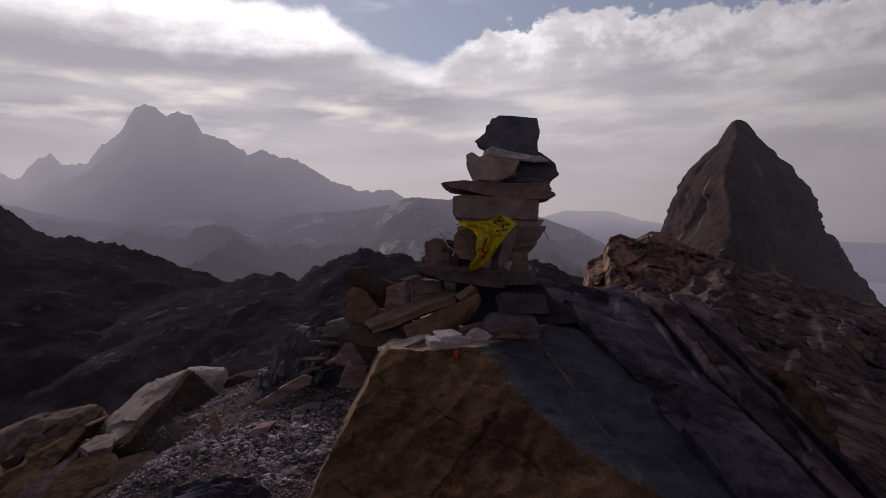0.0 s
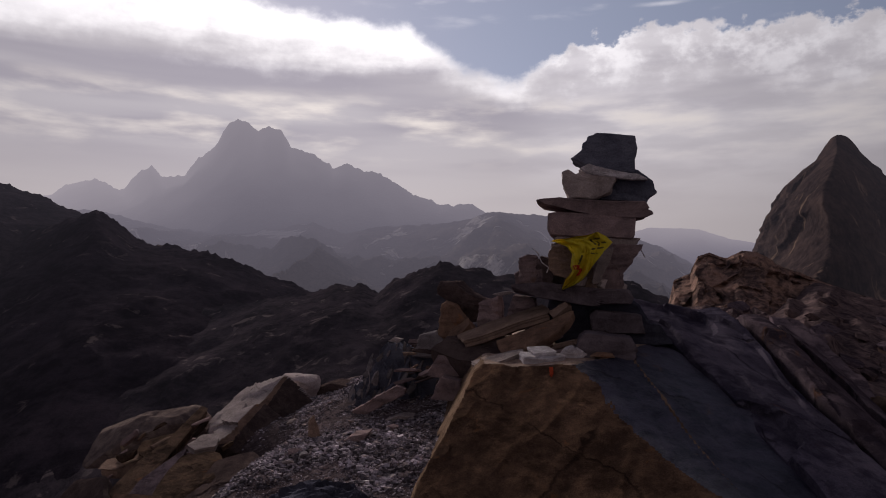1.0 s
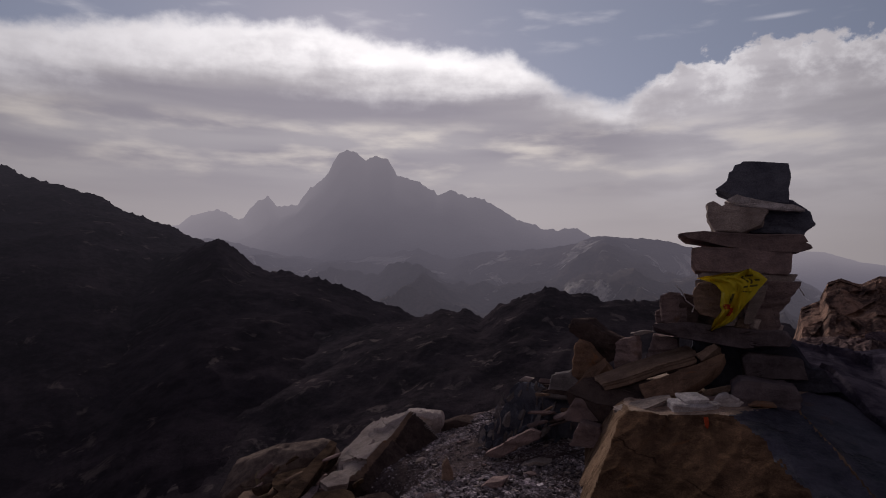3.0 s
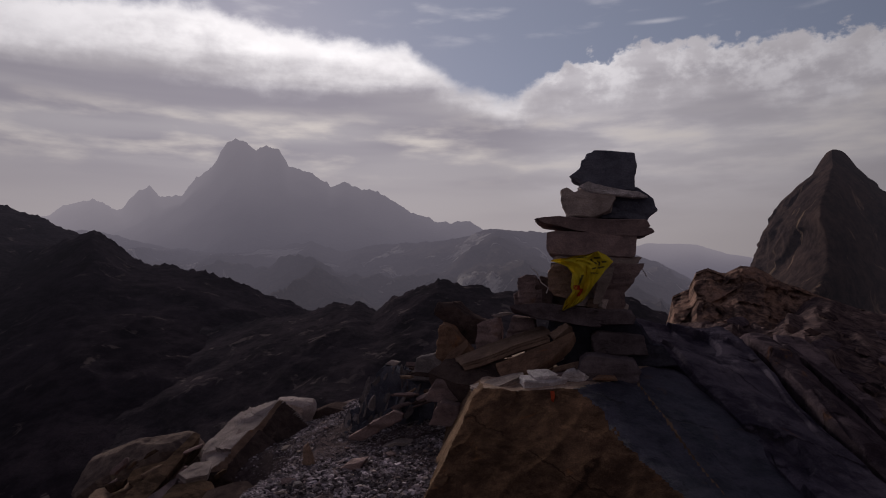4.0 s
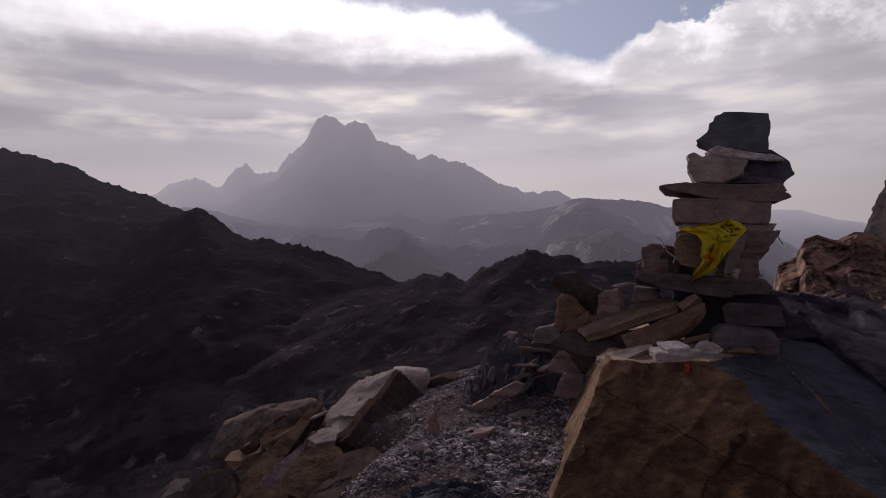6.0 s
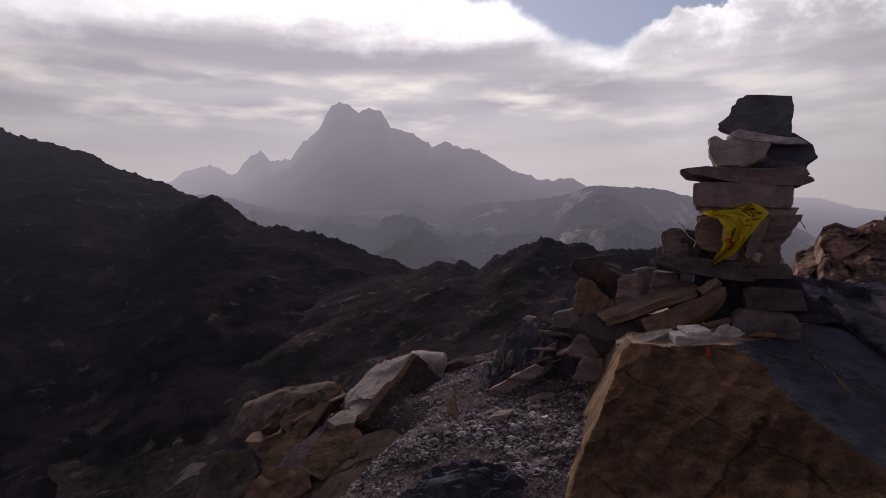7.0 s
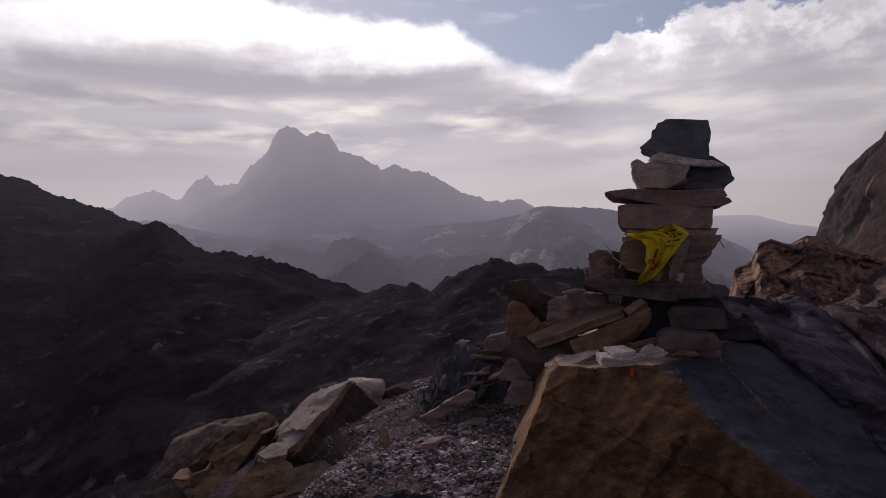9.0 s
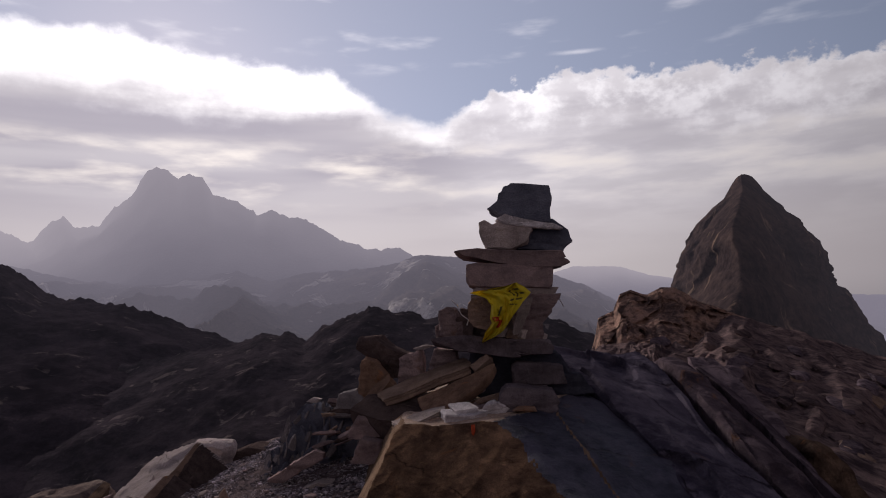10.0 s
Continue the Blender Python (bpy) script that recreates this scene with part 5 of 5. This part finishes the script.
plank([(0.086, 2.655, 1.012), (0.104, 2.655, 1.014), (0.106, 2.620, 0.996), (0.100, 2.585, 0.978), (0.090, 2.600, 0.985)], 0.030, 150, PAINT, "small worn red paint mark on the bedrock edge", "paint marks", "paint_mark", "paint mark", rough=0.002, layer_amount=0.0, chips=0.0, around=32)

# rocks in the gully on the far side of the outcrop
plank([(1.792, 5.25, 1.205), (1.990, 5.20, 1.140), (2.030, 4.70, 0.960), (2.070, 4.20, 0.790), (2.000, 3.80, 0.640), (1.840, 3.45, 0.585), (1.700, 3.45, 0.645), (1.710, 4.30, 0.835), (1.740, 4.95, 0.985)], 0.55, 141, BED, "smooth purple-brown bedrock slab above the slate beds", "bedrock slabs", "flat_stone", "flat stone", layer=(1, 0.1, 0.1), layer_amount=0.006, chips=0.010)
plank([(1.583, 4.35, 1.015), (1.60, 4.0, 0.915), (1.63, 3.5, 0.755), (1.62, 3.05, 0.625), (1.548, 2.95, 0.61), (1.485, 3.3, 0.755), (1.455, 3.8, 0.899), (1.44, 4.2, 1.02)], 0.40, 142, BED, "narrow purple-brown bedrock slab between dark cracks", "bedrock slabs", "flat_stone", "flat stone", layer=(1, 0.1, 0.1), layer_amount=0.006, chips=0.010)
rock((1.95, 3.38, 0.60), [(-0.145, 0.165), (-0.115, 0.215), (-0.045, 0.190), (0.075, 0.095), (0.130, -0.065), (0.16, -0.30), (-0.11, -0.30)], 0.40, 140, RUST, "brown lump of rock below the slate beds", rough=0.03, layer_amount=0.03, chips=0.03)
grng = np.random.default_rng(29)
for i in range(45):
    gx, gy = grng.uniform(1.75, 4.6), grng.uniform(1.0, 5.2)
    w = grng.uniform(0.08, 0.30)
    gz = float(ground_height([gx], [gy])[0])
    stone("rock", (gx, gy, gz + 0.12 * w), boulder_shape((w * 1.9, w * grng.uniform(0.8, 1.4), w * grng.uniform(0.5, 1.0)), 700 + i, 3, 9, 0.035, (0.4, 0, 1), 0.04),
          (BROWN, BED, DARK, WARM)[int(grng.choice(4, p=[0.4, 0.25, 0.2, 0.15]))], (grng.uniform(-15, 15), grng.uniform(10, 45), grng.uniform(-40, 40)), None,
          "broken angular rock on the rubble slope", "rock", "slope rocks")

# ---- loose stones and gravel ----
def scatter():
    rng = np.random.default_rng(7)
    made = 0
    for i in range(900):
        if made >= 120:
            break
        x, y = rng.uniform(-2.2, -0.35), rng.uniform(2.0, 4.7)
        if x > -0.42 - 0.15 * max(0, y - 3.2) * 2 and y > 3.0:
            continue
        s = rng.uniform(0.010, 0.021) * (1 + (rng.random() < 0.10) * 0.8)
        z = float(ground_height([x], [y])[0])
        shape = boulder_shape((s * 2, s * rng.uniform(1.0, 1.8), s * rng.uniform(0.4, 0.8)), 300 + i, 3, 8, 0.03)
        stone("stone", (x, y, z + s * 0.22), shape, (GREY, RUBBLE_NEAR, DARK, PALE)[int(rng.choice(4, p=[0.40, 0.25, 0.27, 0.08]))],
              (rng.uniform(-14, 14), rng.uniform(-14, 14), rng.uniform(0, 360)), None, "loose angular stone lying on the gravel", "stone", "loose stones", sharp=20)
        made += 1


scatter()


def gravel():
    rng = np.random.default_rng(17)
    n = 125000
    x, y = rng.uniform(-2.35, 0.0, n), rng.uniform(1.4, 4.9, n)
    y = np.where(rng.random(n) < 0.10, rng.uniform(-1.5, 1.6, n), y)
    s = 0.0022 + 0.0090 * rng.random(n) ** 5.5
    bare = fractal(np.stack([x * 3.2, y * 3.2, 0 * x], 1), 4, 0.6, 18)
    s = s * (0.45 + 0.75 * smoothstep(bare, -0.25, 0.15))
    edge = np.interp(y, [1.4, 2.2, 2.7, 3.1, 3.6, 4.3, 4.9], [-1.30, -1.36, -1.40, -1.46, -1.66, -1.74, -1.95]) + 0.06 * fractal(np.stack([y * 4, x * 4, 0 * x], 1), 3, 0.6, 19)
    s = np.where((x < edge) & (rng.random(n) < 0.85), 0.0004, s)
    z = ground_height(x, y)
    box = np.array([[i, j, k] for k in (-1, 1) for j in (-1, 1) for i in (-1, 1)], float)
    quads = [(0, 2, 3, 1), (4, 5, 7, 6), (0, 1, 5, 4), (2, 6, 7, 3), (0, 4, 6, 2), (1, 3, 7, 5)]
    shape = box[None] * np.stack([s * rng.uniform(0.8, 1.35, n), s * rng.uniform(0.6, 1.1, n), s * rng.uniform(0.30, 0.75, n)], 1)[:, None]
    shape *= rng.uniform(0.62, 1.15, (n, 8, 1))
    yaw, tip, rollx = rng.uniform(0, 6.28, n), rng.normal(0, 0.28, n), rng.normal(0, 0.28, n)
    cy, sy, ct, st, cr, sr = np.cos(yaw), np.sin(yaw), np.cos(tip), np.sin(tip), np.cos(rollx), np.sin(rollx)
    rot = np.empty((n, 3, 3))
    rot[:, 0] = np.stack([cy * ct, cy * st * sr - sy * cr, cy * st * cr + sy * sr], 1)
    rot[:, 1] = np.stack([sy * ct, sy * st * sr + cy * cr, sy * st * cr - cy * sr], 1)
    rot[:, 2] = np.stack([-st, ct * sr, ct * cr], 1)
    v = np.einsum("nij,nkj->nki", rot, shape) + np.stack([x, y, z + s * 0.2], 1)[:, None]
    faces = (np.array(quads)[None] + (np.arange(n) * 8)[:, None, None]).reshape(-1, 4).tolist()
    me = bpy.data.meshes.new("gravel")
    me.from_pydata(v.reshape(-1, 3).tolist(), [], faces)
    me.materials.append(FLAKES)
    me.materials.append(PALE)
    me.polygons.foreach_set("material_index", np.repeat((rng.random(n) < 0.07).astype(np.int32), 6))
    ob = new("gravel", me)
    tagged(ob, "grey slate gravel and flakes covering the shelf", "gravel", kind="stuff")


gravel()


# ---- the yellow cloth ----
def cloth_material(name, colour, rough=0.75):
    mat = bpy.data.materials.new(name)
    mat.use_nodes = True
    k = Nodes(mat.node_tree)
    at = k.add("ShaderNodeTexCoord").outputs["Object"]
    n = k.noise(at, 14.0, 6.0, 0.6)
    weave = k.noise(at, 420.0, 2.0, 0.5)
    t = k.m("ADD", 0.72, k.m("MULTIPLY", k.m("ADD", k.m("MULTIPLY", n, 0.7), k.m("MULTIPLY", weave, 0.3)), 0.56))
    col = k.mix(1.0, colour, k.xyz(t, t, t), "MULTIPLY")
    bsdf = k.add("ShaderNodeBsdfPrincipled")
    k.put(bsdf.inputs["Base Color"], col)
    bsdf.inputs["Roughness"].default_value = rough
    tr = k.add("ShaderNodeBsdfTranslucent")
    k.put(tr.inputs[0], col)
    both = k.add("ShaderNodeMixShader")
    both.inputs[0].default_value = 0.35
    k.put(both.inputs[1], bsdf.outputs[0])
    k.put(both.inputs[2], tr.outputs[0])
    out = k.add("ShaderNodeOutputMaterial")
    k.put(out.inputs[0], both.outputs[0])
    return mat


YELLOW = cloth_material("yellow_cloth", (0.78, 0.62, 0.03))
INK = cloth_material("faded_black_print", (0.16, 0.13, 0.03))
RED = cloth_material("red_print", (0.62, 0.06, 0.02))

flag = tagged(new("flag"), "creased yellow cloth flag with faded print tied to the cairn", "flag")
flag.location = (0.285, 3.17, 1.522)
RIGHT_EDGE = [(0.158, 0.055), (0.150, 0.062), (0.135, 0.092), (0.100, 0.128), (0.053, 0.082), (-0.008, 0.034), (-0.059, 0.000), (-0.093, -0.024), (-0.110, -0.044), (-0.157, -0.130)]
LEFT_EDGE = [(0.158, 0.020), (0.150, -0.010), (0.126, -0.154), (0.113, -0.203), (0.085, -0.114), (0.042, -0.087), (-0.030, -0.096), (-0.050, -0.086), (-0.101, -0.124), (-0.157, -0.143)]


def cloth_point(s, t):
    """s from left to right, t from top to bottom."""
    z = 0.158 - 0.315 * t
    l = np.interp(-z, [-a for a, b in LEFT_EDGE], [b for a, b in LEFT_EDGE])
    r = np.interp(-z, [-a for a, b in RIGHT_EDGE], [b for a, b in RIGHT_EDGE])
    x = l + (r - l) * s
    q = np.stack([x * 5, z * 3, 0 * x], 1)
    y = 0.022 * np.sin(s * 9 + t * 5) * (0.35 + t) + 0.014 * np.sin(s * 21 - t * 8) + 0.03 * fractal(q * 2.2, 3, 0.5, 71) + 0.026 * fractal(q * 5.5 + s[:, None] * 2, 3, 0.6, 73, ridged=True) - 0.05 * np.sin(math.pi * t) + 0.035 * t
    zz = z + 0.006 * fractal(q * 3, 3, 0.5, 72) + 0.010 * (s - 0.5) * (1 - t)
    return np.stack([x, y, zz], 1)


def cloth_piece(name, s0, s1, t0, t1, mat, lift=0.0, ns=40, nt=50, label=""):
    t, s = np.meshgrid(np.linspace(t0, t1, nt), np.linspace(s0, s1, ns), indexing="ij")
    front = cloth_point(s.ravel(), t.ravel())
    front[:, 1] -= lift
    back = front.copy()
    back[:, 1] += 0.0015
    n = nt * ns
    faces = grid_faces(nt, ns)
    faces += [[i + n for i in f[::-1]] for f in faces]
    rim = list(range(ns)) + [ns * (j + 1) - 1 for j in range(1, nt)] + list(range(n - 2, n - ns - 1, -1)) + [ns * j for j in range(nt - 2, 0, -1)]
    faces += [[a, b, b + n, a + n] for a, b in zip(rim, rim[1:] + rim[:1])]
    return mesh_object(name, np.vstack([front, back]), faces, [mat], flag, label, sharp=70)


cloth_piece("cloth", 0, 1, 0, 1, YELLOW, label="creased yellow cloth")
for s0, s1, t0, t1 in ((0.66, 0.70, 0.12, 0.22), (0.72, 0.84, 0.10, 0.13), (0.73, 0.77, 0.16, 0.24), (0.80, 0.88, 0.17, 0.20), (0.60, 0.70, 0.27, 0.30), (0.74, 0.90, 0.26, 0.29), (0.58, 0.84, 0.35, 0.375), (0.30, 0.55, 0.09, 0.105)):
    cloth_piece("printed_bar", s0, s1, t0, t1, INK, 0.0025, 6, 5, "faded dark printed bar")
cloth_piece("emblem", 0.10, 0.42, 0.57, 0.64, RED, 0.0025, 8, 10, "small red printed emblem")
cloth_piece("emblem", 0.40, 0.58, 0.62, 0.74, RED, 0.0025, 6, 8, "small red printed emblem")
cloth_piece("printed_bar", 0.32, 0.40, 0.40, 0.56, INK, 0.0025, 6, 8, "faded dark printed bar")


def cord(points, radius, label):
    cu = bpy.data.curves.new("cord", "CURVE")
    cu.dimensions, cu.bevel_depth, cu.bevel_resolution = "3D", radius, 2
    sp = cu.splines.new("POLY")
    sp.points.add(len(points) - 1)
    for p, c in zip(sp.points, points):
        p.co = (*c, 1)
    tmp = new("cord_curve", cu)
    dg = bpy.context.evaluated_depsgraph_get()
    me = bpy.data.meshes.new_from_object(tmp.evaluated_get(dg))
    bpy.data.objects.remove(tmp)
    me.materials.clear()
    me.materials.append(CHALK)
    ob = new("cord", me)
    tagged(ob, label, "cord")


cord([(0.545, 3.36, 1.635), (0.575, 3.33, 1.60), (0.60, 3.32, 1.55)], 0.003, "frayed pale cord hanging from the cairn")
cord([(-0.02, 3.30, 1.60), (0.01, 3.28, 1.57), (0.03, 3.27, 1.52), (0.07, 3.26, 1.49), (0.06, 3.26, 1.46)], 0.003, "pale cord tied round the cairn stones")
